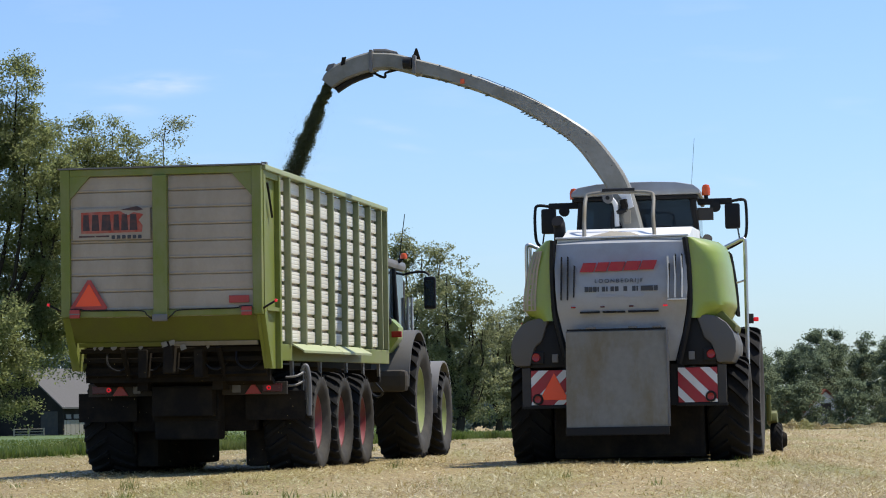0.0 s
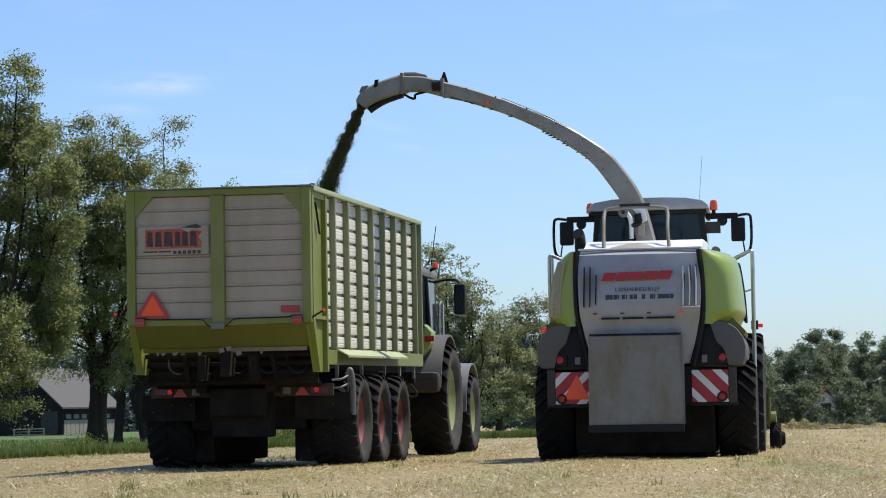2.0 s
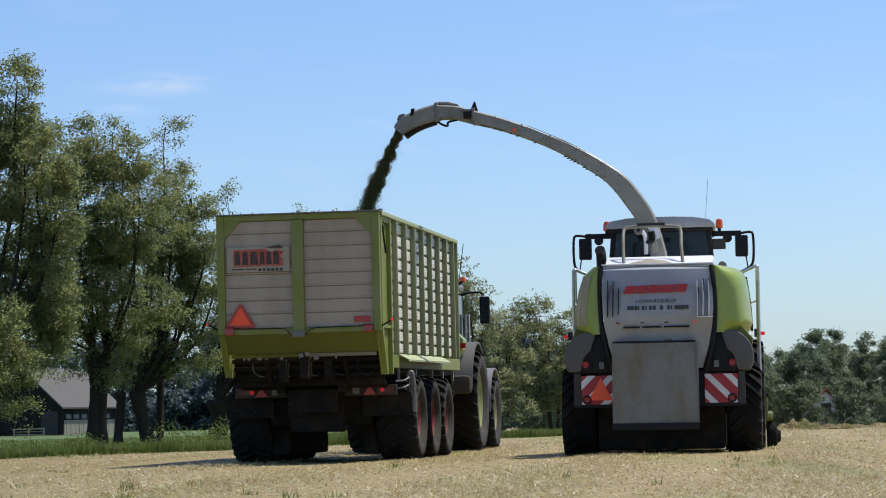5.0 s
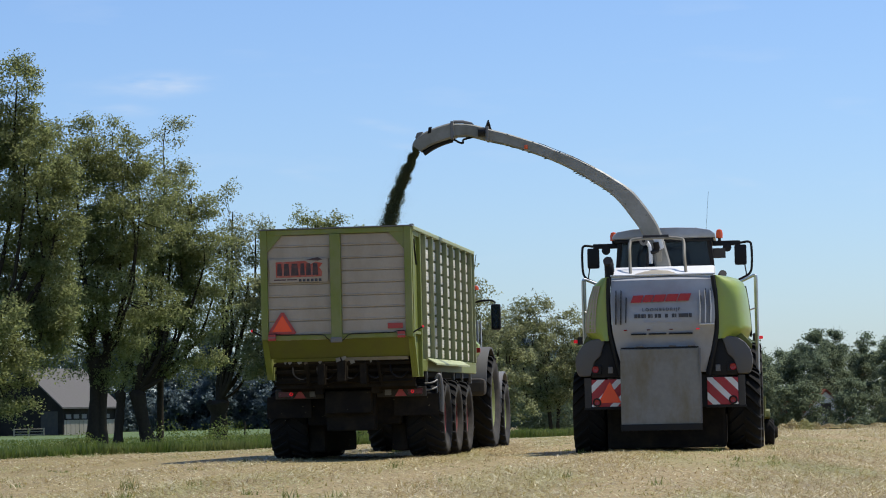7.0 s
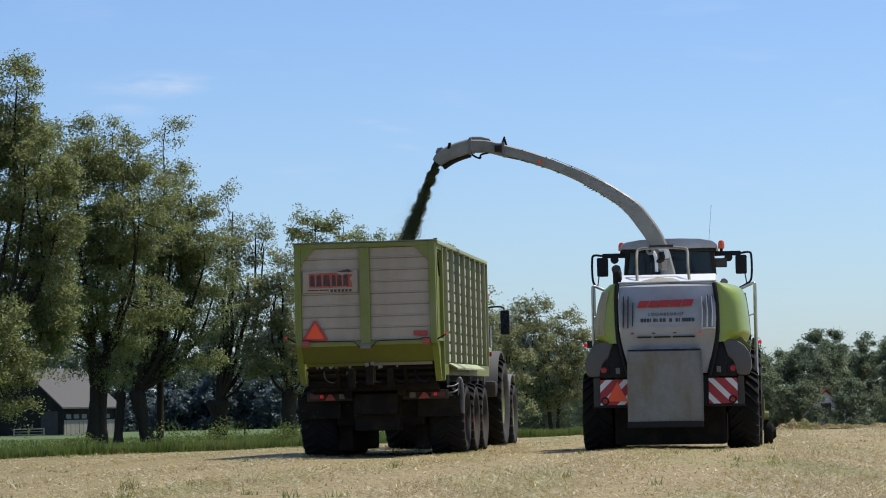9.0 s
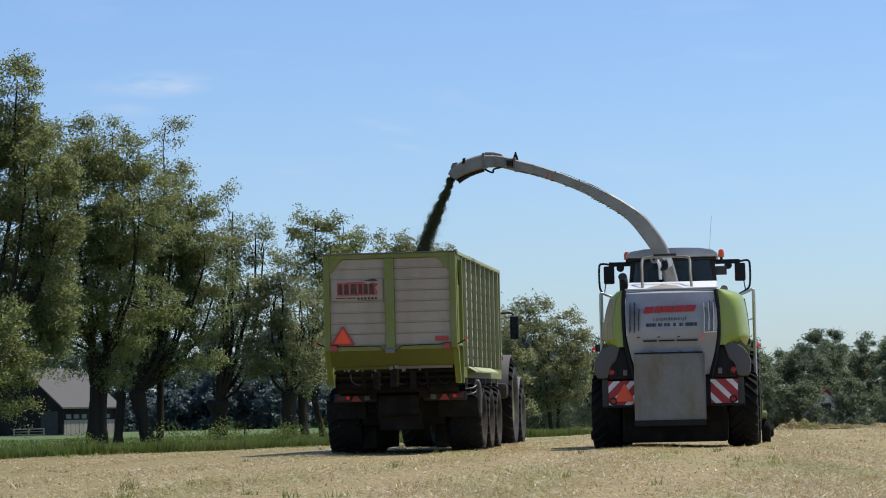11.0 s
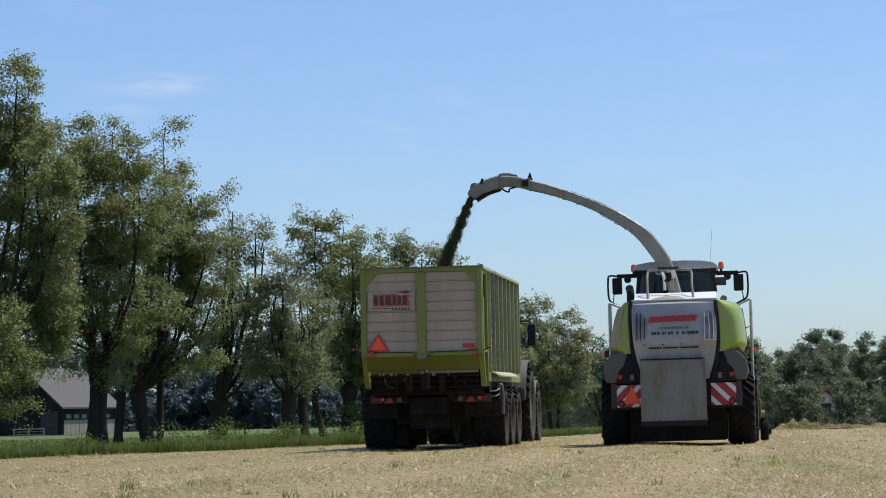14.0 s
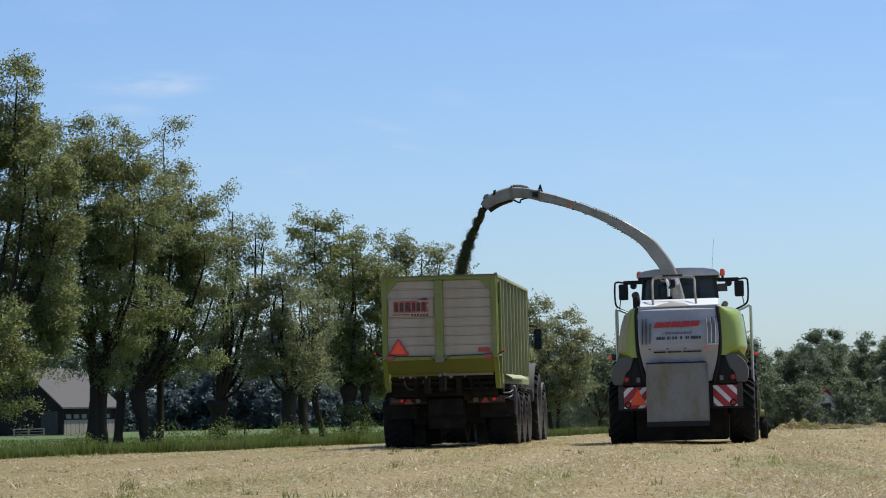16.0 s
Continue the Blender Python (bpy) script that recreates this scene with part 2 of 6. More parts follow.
M = {
    "lime": surface("lime_paint", (0.28, 0.365, 0.055), (0.245, 0.32, 0.05), 0.34, fine=60, coarse=1.6, bump=0.03, dirt=(0.24, 0.21, 0.10), amount=0.5, coat=0.3),
    "green": surface("trailer_green_paint", (0.18, 0.212, 0.028), (0.148, 0.175, 0.023), 0.55, fine=50, coarse=2.2, bump=0.06, dirt=(0.28, 0.26, 0.16), amount=0.6, streak=0.5),
    "post": surface("weathered_green_paint", (0.215, 0.24, 0.115), (0.17, 0.195, 0.085), 0.6, fine=40, coarse=3.0, bump=0.08, dirt=(0.30, 0.28, 0.19), amount=0.6, streak=0.4),
    # soiled green, darkened for undersides that lie in shade
    "olive": surface("soiled_shaded_green", (0.13, 0.145, 0.015), (0.10, 0.11, 0.012), 0.6, fine=50, coarse=2.0, bump=0.06, dirt=(0.10, 0.085, 0.04), amount=0.6),
    # same boards twice: tailgate tone lowered for shade, side tone raised for sun
    "cream": surface("cream_board_shaded", (0.43, 0.36, 0.27), (0.37, 0.308, 0.23), 0.55, fine=30, coarse=1.8, bump=0.05, dirt=(0.27, 0.22, 0.15), amount=0.65, streak=0.4),
    "side": surface("weathered_board_sunlit", (0.80, 0.765, 0.64), (0.72, 0.685, 0.57), 0.5, fine=30, coarse=2.5, bump=0.06, dirt=(0.48, 0.44, 0.32), amount=0.5, streak=0.4),
    "silver": surface("silver_grey_paint", (0.365, 0.375, 0.385), (0.325, 0.335, 0.345), 0.36, fine=50, coarse=1.3, bump=0.03, dirt=(0.20, 0.175, 0.12), amount=0.55, coat=0.25),
    "white": surface("white_paint", (0.74, 0.74, 0.72), (0.68, 0.68, 0.66), 0.4, fine=50, coarse=2.0, bump=0.03, dirt=(0.45, 0.42, 0.33), amount=0.4),
    "sheet": surface("scuffed_metal_sheet", (0.25, 0.235, 0.195), (0.18, 0.17, 0.14), 0.55, fine=14, coarse=2.4, bump=0.12, dirt=(0.15, 0.11, 0.045), amount=0.95, streak=0.45, gloss=0.35),
    "grey": surface("grey_plastic", (0.050, 0.046, 0.043), (0.038, 0.036, 0.034), 0.55, fine=80, coarse=2.5, bump=0.06, dirt=(0.10, 0.085, 0.06), amount=0.5, gloss=0.25),
    "fender": surface("grey_fender_plastic", (0.12, 0.116, 0.11), (0.095, 0.092, 0.088), 0.55, fine=80, coarse=2.5, bump=0.06, dirt=(0.13, 0.115, 0.085), amount=0.5, gloss=0.25),
    "skirt": surface("brown_soiled_plastic", (0.060, 0.052, 0.043), (0.045, 0.039, 0.033), 0.7, fine=50, coarse=2.5, bump=0.08, dirt=(0.09, 0.075, 0.05), amount=0.6, gloss=0.15),
    "light_grey": surface("light_grey_plastic", (0.17, 0.165, 0.16), (0.14, 0.135, 0.13), 0.5, fine=80, coarse=2.5, bump=0.06, dirt=(0.2, 0.18, 0.13), amount=0.45),
    "black": surface("black_plastic", (0.010, 0.010, 0.011), (0.016, 0.016, 0.016), 0.5, fine=60, coarse=3.0, bump=0.05, dirt=(0.03, 0.026, 0.02), amount=0.4, gloss=0.2),
    "chassis": surface("soiled_dark_steel", (0.022, 0.019, 0.016), (0.013, 0.012, 0.011), 0.85, fine=30, coarse=3.0, bump=0.2, dirt=(0.05, 0.039, 0.024), amount=0.6, gloss=0.05),
    # tread toned down for shade; sidewall paler from dust and painted sun
    "tyre": surface("tyre_rubber", (0.020, 0.019, 0.018), (0.013, 0.013, 0.012), 0.85, fine=40, coarse=4.0, bump=0.15, dirt=(0.032, 0.028, 0.023), amount=0.4, gloss=0.12),
    "sidewall": surface("dusty_sunlit_sidewall", (0.052, 0.048, 0.043), (0.035, 0.033, 0.029), 0.8, fine=30, coarse=3.0, bump=0.1, dirt=(0.13, 0.115, 0.09), amount=0.6, gloss=0.2),
    # bleached rail paint, also the sunlit tone of the splash boards
    "rail": surface("bleached_sunlit_green_paint", (0.36, 0.40, 0.20), (0.30, 0.34, 0.15), 0.55, fine=40, coarse=3.0, bump=0.06, dirt=(0.42, 0.41, 0.30), amount=0.6),
    "rim_red": surface("red_rim_paint", (0.24, 0.035, 0.04), (0.18, 0.028, 0.03), 0.5, fine=40, coarse=5.0, bump=0.05, dirt=(0.17, 0.12, 0.09), amount=0.7),
    "rim_green": surface("lime_rim_paint", (0.24, 0.28, 0.07), (0.20, 0.235, 0.06), 0.5, fine=40, coarse=5.0, bump=0.05, dirt=(0.17, 0.15, 0.09), amount=0.7),
    "rim_white": surface("pale_rim_paint", (0.5, 0.5, 0.47), (0.44, 0.44, 0.42), 0.45, fine=40, coarse=5.0, bump=0.05, dirt=(0.28, 0.25, 0.16), amount=0.5),
    "spout": surface("pale_spout_paint", (0.31, 0.30, 0.26), (0.25, 0.24, 0.21), 0.42, fine=25, coarse=2.0, bump=0.06, dirt=(0.12, 0.11, 0.065), amount=0.7, gloss=0.3),
    "steel": surface("bright_steel", (0.62, 0.62, 0.62), (0.5, 0.5, 0.5), 0.3, metal=0.8, fine=60, coarse=4.0, bump=0.05, dirt=(0.3, 0.27, 0.2), amount=0.4),
    "red": surface("red_paint", (0.42, 0.016, 0.028), (0.35, 0.014, 0.022), 0.45, fine=40, coarse=4.0, bump=0.02, dirt=(0.25, 0.08, 0.06), amount=0.35),
    "dark_red": surface("faded_red_reflector", (0.42, 0.05, 0.04), (0.36, 0.04, 0.03), 0.4, fine=40, coarse=4.0, bump=0.02),
    "sticker": surface("torn_orange_sticker", (0.44, 0.06, 0.025), (0.36, 0.05, 0.022), 0.5, fine=30, coarse=7.0, bump=0.03, dirt=(0.45, 0.35, 0.27), amount=0.5),
    "print": surface("dark_print", (0.03, 0.02, 0.02), (0.05, 0.03, 0.03), 0.5, fine=30, coarse=9.0, bump=0.0, dirt=(0.3, 0.1, 0.06), amount=0.4),
    "grey_print": surface("slate_print", (0.035, 0.037, 0.045), (0.045, 0.045, 0.05), 0.5, fine=30, coarse=9.0, bump=0.0),
    "pale_print": surface("pale_print", (0.30, 0.31, 0.33), (0.33, 0.34, 0.36), 0.5, fine=30, coarse=9.0, bump=0.0),
    # the triangle faces carry a faint added glow of their own
    "fluor": lit("fluorescent_orange", (0.80, 0.07, 0.012), 0.05),
    "lamp_red": lit("red_lamp_glass", (0.26, 0.012, 0.012), 0.05),
    "led": lit("red_led", (0.8, 0.02, 0.03), 0.35),
    "lamp_dull": surface("unlit_red_lens", (0.11, 0.009, 0.009), (0.07, 0.007, 0.007), 0.35, fine=30, bump=0.0),
    "amber": lit("amber_beacon", (0.60, 0.085, 0.012), 0.10),
    "glass": glass("cab_glass", (0.035, 0.055, 0.075), 0.5),
    "bark": surface("bark", (0.050, 0.038, 0.027), (0.021, 0.016, 0.012), 0.9, fine=9, coarse=1.5, bump=0.8, dirt=(0.075, 0.068, 0.043), amount=0.5, streak=0.2, gloss=0.1),
    "leaf_a": blades("leaves_mid_green", ((0.155, 0.176, 0.062), (0.22, 0.243, 0.095), (0.285, 0.305, 0.135)), 0.76, 0.45, patch=((0.19, 0.195, 0.07), 0.35, 0.4), gloss=0.3),
    "leaf_b": blades("leaves_grey_green", ((0.17, 0.186, 0.085), (0.24, 0.258, 0.128), (0.31, 0.325, 0.175)), 0.76, 0.45, patch=((0.18, 0.17, 0.085), 0.4, 0.45), gloss=0.3),
    # far leaf colours carry the pale blue haze of the distance
    "leaf_far": blades("leaves_distant_haze", ((0.16, 0.20, 0.13), (0.18, 0.225, 0.145), (0.20, 0.245, 0.16)), 0.78, 0.9, patch=((0.16, 0.18, 0.095), 0.12, 0.5), gloss=0.05),
    "leaf_haze_blue": blades("leaves_blue_haze", ((0.115, 0.152, 0.16), (0.13, 0.17, 0.178), (0.145, 0.188, 0.196)), 0.76, 0.9, gloss=0.05),
    "grass": blades("meadow_grass", ((0.080, 0.118, 0.018), (0.13, 0.182, 0.034), (0.20, 0.225, 0.065)), 0.45, 0.5, patch=((0.24, 0.25, 0.085), 0.45, 0.75), blotch=((0.055, 0.08, 0.015), 0.9, 0.45)),
    "straw": blades("mown_stubble", ((0.24, 0.165, 0.07), (0.50, 0.40, 0.18), (0.38, 0.31, 0.13), (0.88, 0.80, 0.54)), 0.3, 0.42, patch=((0.30, 0.33, 0.10), 0.6, 0.7, (1.0, 0.06, 1.0)), blotch=((0.28, 0.19, 0.09), 1.1, 0.7), gloss=0.5),
    "chop": blades("chopped_grass", ((0.10, 0.105, 0.04), (0.16, 0.165, 0.07), (0.24, 0.24, 0.12)), 0.6, 0.7),
    "roof": surface("grey_roof_tile", (0.13, 0.122, 0.115), (0.10, 0.094, 0.088), 0.85, fine=6, coarse=0.4, bump=0.3, dirt=(0.12, 0.12, 0.1), amount=0.5, gloss=0.2),
    "red_tile": surface("red_roof_tile", (0.26, 0.075, 0.045), (0.20, 0.06, 0.04), 0.8, fine=6, coarse=0.5, bump=0.2, dirt=(0.15, 0.1, 0.07), amount=0.4, gloss=0.2),
    "tarred": surface("tarred_planks", (0.028, 0.025, 0.022), (0.016, 0.015, 0.014), 0.9, fine=6, coarse=0.6, bump=0.3, dirt=(0.06, 0.052, 0.042), amount=0.5, gloss=0.1),
    "plank": surface("bleached_planks", (0.34, 0.31, 0.24), (0.26, 0.23, 0.18), 0.8, fine=8, coarse=0.7, bump=0.3, dirt=(0.16, 0.14, 0.1), amount=0.5, streak=0.2),
}


def field_material():
    """Pale mown field, and the green meadow past the slanting edge."""
    m, nt, p = nodes_of("field")
    L = nt.links.new
    co = nt.nodes.new("ShaderNodeTexCoord")

    def noise_at(scale, detail, stretch=(1, 1, 1), turn=0.0):
        mp = nt.nodes.new("ShaderNodeMapping")
        mp.inputs["Scale"].default_value = stretch
        mp.inputs["Rotation"].default_value = (0, 0, turn)
        nz = nt.nodes.new("ShaderNodeTexNoise")
        nz.inputs["Scale"].default_value, nz.inputs["Detail"].default_value = scale, detail
        L(co.outputs["Object"], mp.inputs["Vector"])
        L(mp.outputs["Vector"], nz.inputs["Vector"])
        return nz.outputs["Fac"]

    def mixed(a, b, fac, lo, hi, top=1.0):
        rp = nt.nodes.new("ShaderNodeMapRange")
        rp.inputs[1].default_value, rp.inputs[2].default_value, rp.inputs[4].default_value = lo, hi, top
        L(fac, rp.inputs[0])
        mx = nt.nodes.new("ShaderNodeMix")
        mx.data_type = "RGBA"
        for socket, value in (("A", a), ("B", b)):
            if isinstance(value, tuple):
                mx.inputs[socket].default_value = (*value, 1)
            else:
                L(value, mx.inputs[socket])
        L(rp.outputs[0], mx.inputs["Factor"])
        return mx.outputs["Result"]

    fine = noise_at(14.0, 8.0)
    straw = mixed((0.19, 0.132, 0.056), (0.40, 0.305, 0.138), fine, 0.38, 0.62)
    rows = noise_at(0.5, 4.0, (1.0, 0.12, 1.0), radians(7))
    straw = mixed(straw, (0.24, 0.25, 0.08), rows, 0.50, 0.72, 0.6)
    straw = mixed(straw, (0.27, 0.195, 0.088), noise_at(0.9, 5.0, (1, 0.3, 1)), 0.48, 0.7, 0.6)
    meadow = mixed((0.05, 0.085, 0.015), (0.095, 0.14, 0.03), noise_at(0.6, 6.0), 0.35, 0.65)
    sep = nt.nodes.new("ShaderNodeSeparateXYZ")
    L(co.outputs["Object"], sep.inputs[0])
    # older, barer stubble towards the meadow
    straw = mixed(mixed((0.14, 0.102, 0.038), (0.29, 0.225, 0.088), fine, 0.38, 0.62), straw, sep.outputs[0], -7.0, 3.0)

    def maths(op, a, b):
        n = nt.nodes.new("ShaderNodeMath")
        n.operation = op
        for i, v in enumerate((a, b)):
            if isinstance(v, float):
                n.inputs[i].default_value = v
            else:
                L(v, n.inputs[i])
        return n.outputs[0]

    # the edge runs through (-8.5, 59) and (3.7, 90)
    across = maths("SUBTRACT", maths("MULTIPLY", maths("ADD", sep.outputs[0], 8.5), 0.931), maths("MULTIPLY", maths("SUBTRACT", maths("MINIMUM", sep.outputs[1], 100.0), 59.0), 0.366))
    across = maths("ADD", across, maths("MULTIPLY", noise_at(0.5, 5.0), 1.6))
    L(mixed(meadow, straw, across, 0.6, 1.2), p.inputs["Base Color"])
    p.inputs["Roughness"].default_value = 0.85
    bp = nt.nodes.new("ShaderNodeBump")
    bp.inputs["Strength"].default_value, bp.inputs["Distance"].default_value = 0.9, 0.05
    L(fine, bp.inputs["Height"])
    L(bp.outputs["Normal"], p.inputs["Normal"])
    return m


M["field"] = field_material()


# ---- building helpers ----
def part(name, bm, material, parent=None, label="", smooth=0.0):
    """One mesh object out of a bmesh; smooth: the angle in degrees below which edges are smoothed."""
    bmesh.ops.recalc_face_normals(bm, faces=bm.faces)
    me = bpy.data.meshes.new(name)
    bm.to_mesh(me)
    bm.free()
    if smooth:
        me.polygons.foreach_set("use_smooth", [True] * len(me.polygons))
        me.set_sharp_from_angle(angle=radians(smooth))
    return put(name, me, material, parent, label)


def put(name, me, material, parent=None, label="", m=None):
    if material and not me.materials:
        me.materials.append(M[material])
    ob = new(name, me)
    if parent:
        ob.parent = parent
    if m is not None:
        ob.matrix_basis = m
    return tagged(ob, label)


def root(name, label, category, group="", kind=""):
    return tagged(new(name), label, category, group, kind)


def box(x0, x1, y0, y1, z0, z1, bevel=0.0, bm=None, m=None):
    bm = bm or bmesh.new()
    made = bmesh.ops.create_cube(bm, size=1.0)["verts"]
    t = Matrix.Translation(((x0 + x1) / 2, (y0 + y1) / 2, (z0 + z1) / 2)) @ Matrix.Diagonal((abs(x1 - x0), abs(y1 - y0), abs(z1 - z0), 1))
    bmesh.ops.transform(bm, matrix=(m @ t) if m else t, verts=made)
    if bevel:
        edges = {e for v in made for e in v.link_edges}
        bmesh.ops.bevel(bm, geom=list(edges), offset=bevel, segments=2, affect="EDGES", profile=0.6)
    return bm


def prism(points, axis, a, b, bevel=0.0, bm=None):
    """A polygon extruded along an axis. points: (y, z) for x, (x, z) for y, (x, y) for z."""
    bm = bm or bmesh.new()

    def at(p, d):
        return {"x": (d, p[0], p[1]), "y": (p[0], d, p[1]), "z": (p[0], p[1], d)}[axis]

    lo = [bm.verts.new(at(p, a)) for p in points]
    hi = [bm.verts.new(at(p, b)) for p in points]
    made = [bm.faces.new(lo), bm.faces.new(hi[::-1])]
    for i in range(len(points)):
        j = (i + 1) % len(points)
        made.append(bm.faces.new((lo[i], hi[i], hi[j], lo[j])))
    bmesh.ops.recalc_face_normals(bm, faces=made)
    if bevel:
        edges = {e for f in made for e in f.edges}
        bmesh.ops.bevel(bm, geom=list(edges), offset=bevel, segments=2, affect="EDGES", profile=0.6)
    return bm


def rod(points, r, sides=8, bm=None, taper=None):
    """A tube along a line of points; taper: a radius for each point."""
    bm = bm or bmesh.new()
    pts = [Vector(p) for p in points]
    rings = []
    side = None
    for i, p in enumerate(pts):
        d = (pts[min(i + 1, len(pts) - 1)] - pts[max(i - 1, 0)]).normalized()
        if side is None:
            side = d.orthogonal().normalized()
        side = (side - d * side.dot(d)).normalized()
        up = d.cross(side)
        rad = taper[i] if taper else r
        rings.append([bm.verts.new(p + rad * (side * math.cos(a) + up * math.sin(a))) for a in (2 * math.pi * k / sides for k in range(sides))])
    for a, b in zip(rings, rings[1:]):
        for k in range(sides):
            bm.faces.new((a[k], a[(k + 1) % sides], b[(k + 1) % sides], b[k]))
    bm.faces.new(rings[0][::-1])
    bm.faces.new(rings[-1])
    return bm


def turned(profile, steps=32, bm=None, axis="x", centre=(0, 0, 0)):
    """A profile of (along, radius) turned round an axis; open ends stay open."""
    bm = bm or bmesh.new()
    c = Vector(centre)
    rings = []
    for k in range(steps):
        a = 2 * math.pi * k / steps
        ring = []
        for d, r in profile:
            u, v = r * math.cos(a), r * math.sin(a)
            ring.append(bm.verts.new(c + Vector({"x": (d, u, v), "y": (u, d, v), "z": (u, v, d)}[axis])))
        rings.append(ring)
    for k in range(steps):
        a, b = rings[k], rings[(k + 1) % steps]
        for i in range(len(profile) - 1):
            bm.faces.new((a[i], a[i + 1], b[i + 1], b[i]))
    return bm


def rounded(points, n=4):
    """Catmull-Rom through the points."""
    pts = [Vector(p) for p in points]
    pts = [2 * pts[0] - pts[1]] + pts + [2 * pts[-1] - pts[-2]]
    out = []
    for i in range(1, len(pts) - 2):
        p0, p1, p2, p3 = pts[i - 1:i + 3]
        for k in range(n):
            t = k / n
            out.append(0.5 * (2 * p1 + (p2 - p0) * t + (2 * p0 - 5 * p1 + 4 * p2 - p3) * t * t + (3 * p1 - p0 - 3 * p2 + p3) * t ** 3))
    return out + [pts[-2]]


def sheet_mesh(name, verts, faces):
    me = bpy.data.meshes.new(name)
    me.from_pydata(verts, [], faces)
    return me


# ---- wheels ----
def tyre_mesh(R, W, rim, lugs, lug_h, lug_w):
    """An agricultural tyre in one surface: rounded carcass with two rows of slanting lugs."""
    h, step = W / 2, 2 * math.pi / lugs
    low = R - lug_h
    # across: place, radius between the lugs, radius on the lugs, slant
    half = [(0.05, low, low, 0.0), (0.06, low, R, 0.02), (0.30, low - 0.002, R - 0.002, 0.28), (0.60, low - 0.008, R - 0.008, 0.66), (0.86, low - 0.02, R - 0.018, 1.0),
            (0.97, low - 0.05, R - 0.05, 1.12), (0.985, low - 0.075, low - 0.07, 1.14), (1.0, rim + 0.55 * (R - rim), rim + 0.55 * (R - rim), 1.14), (0.95, rim + 0.25 * (R - rim), rim + 0.25 * (R - rim), 1.14), (0.72, rim, rim, 1.14)]
    rows = [(-x, a, b, lag) for x, a, b, lag in half[::-1]] + [(x, a, b, lag + 0.5) for x, a, b, lag in half]
    bm = bmesh.new()
    rings = []
    for x, a, b, lag in rows:
        ring = []
        for k in range(lugs):
            mid = (k + lag) * step
            for da, r in ((-lug_w * 0.56, a), (-lug_w * 0.44, b), (lug_w * 0.44, b), (lug_w * 0.56, a), (step * R * 0.5, a)):
                t = mid + da / R
                ring.append(bm.verts.new((x * h, r * math.cos(t), r * math.sin(t))))
        rings.append(ring)
    n = len(rings[0])
    for p, q in zip(rings, rings[1:]):
        for k in range(n):
            face = bm.faces.new((p[k], p[(k + 1) % n], q[(k + 1) % n], q[k]))
            face.material_index = 1 if min(abs(p[k].co.x), abs(q[k].co.x)) >= 0.70 * h and max(p[k].co.yz.length, q[k].co.yz.length) < low - 0.045 else 0
    return bm


def wheel(parent, x, y, R, W, rim, lugs, rim_mat, name="wheel", lug_h=0.05, lug_w=0.06, dish=0.12):
    """wheel > tyre, rim, hub, bolts; the outer side is the one away from the thing's middle."""
    out = 1 if x > 0 else -1
    hub = part(name, turned([(-out * 0.02, 0.02), (-out * 0.02, 0.16), (out * 0.10, 0.13), (out * 0.16, 0.09), (out * 0.16, 0.01)], 20), "chassis", parent, smooth=35)
    part("tyre", tyre_mesh(R, W, rim, lugs, lug_h, lug_w), "tyre", hub, "dusty black tractor tyre", smooth=40).data.materials.append(M["sidewall"])
    h = W / 2 * 0.74
    part("rim", turned([(-out * h, rim + 0.005), (-out * h, rim - 0.03), (out * 0.0, rim - 0.07), (out * 0.02, 0.17), (out * 0.05, 0.15), (out * 0.05, 0.17), (out * dish, rim * 0.62),
                        (out * (h - 0.03), rim - 0.05), (out * h, rim - 0.02), (out * h, rim + 0.008)], 40), rim_mat, hub, smooth=40)
    nut = bmesh.new()
    bmesh.ops.create_cone(nut, cap_ends=True, segments=6, radius1=0.016, radius2=0.016, depth=0.05, matrix=Matrix.Rotation(math.pi / 2, 4, "Y"))
    me = bpy.data.meshes.new("wheel_nut")
    nut.to_mesh(me)
    nut.free()
    for k in range(10):
        a = 2 * math.pi * k / 10
        put("wheel_nut", me, "steel", hub, "", pose(out * 0.07, 0.14 * math.cos(a), 0.14 * math.sin(a)))
    # the tyre's foot sinks a little into the stubble
    hub.matrix_basis = pose(x, y, R - 0.065)
    SPIN.append((hub, Vector((x, y, R - 0.065)), R))
    return hub


SPIN = []

# ---- ground ----
def edge_distance(x, y):
    """Metres to the right of the slanting edge between meadow and mown field."""
    return (x + 8.5) * 0.931 - (y - 59.0) * 0.366


def ground_height(x, y):
    z = 0.012 * math.sin(0.7 * x + 0.11 * y) + 0.010 * math.sin(0.23 * y - 0.4 * x)
    z *= min(1.0, max(0.0, (90 - y) / 30))
    # past its far end on the right the field falls away
    end = 124 - 26 * min(1.0, max(0.0, (x - 5) / 6))
    if x > 0:
        z -= 2.8 * min(1.0, max(0.0, (y - end) / 120)) * min(1.0, x / 6)
    return z - 0.045


def ground():
    xs = np.concatenate([[-2500, -900, -400, -200, -120], np.linspace(-70, 70, 141), [120, 200, 400, 900, 2500]])
    ys = np.concatenate([[-2500, -600, -150, -40, -10], np.linspace(0, 130, 131), np.linspace(135, 330, 30), [400, 600, 1000, 2500]])
    verts = [(x, y, ground_height(x, y)) for y in ys for x in xs]
    n = len(xs)
    faces = [(j * n + i, j * n + i + 1, (j + 1) * n + i + 1, (j + 1) * n + i) for j in range(len(ys) - 1) for i in range(n - 1)]
    me = sheet_mesh("ground", verts, faces)
    me.polygons.foreach_set("use_smooth", [True] * len(me.polygons))
    tagged(put("ground", me, "field"), "pale mown grass field with a green meadow beyond", "ground", kind="structure")


ground()


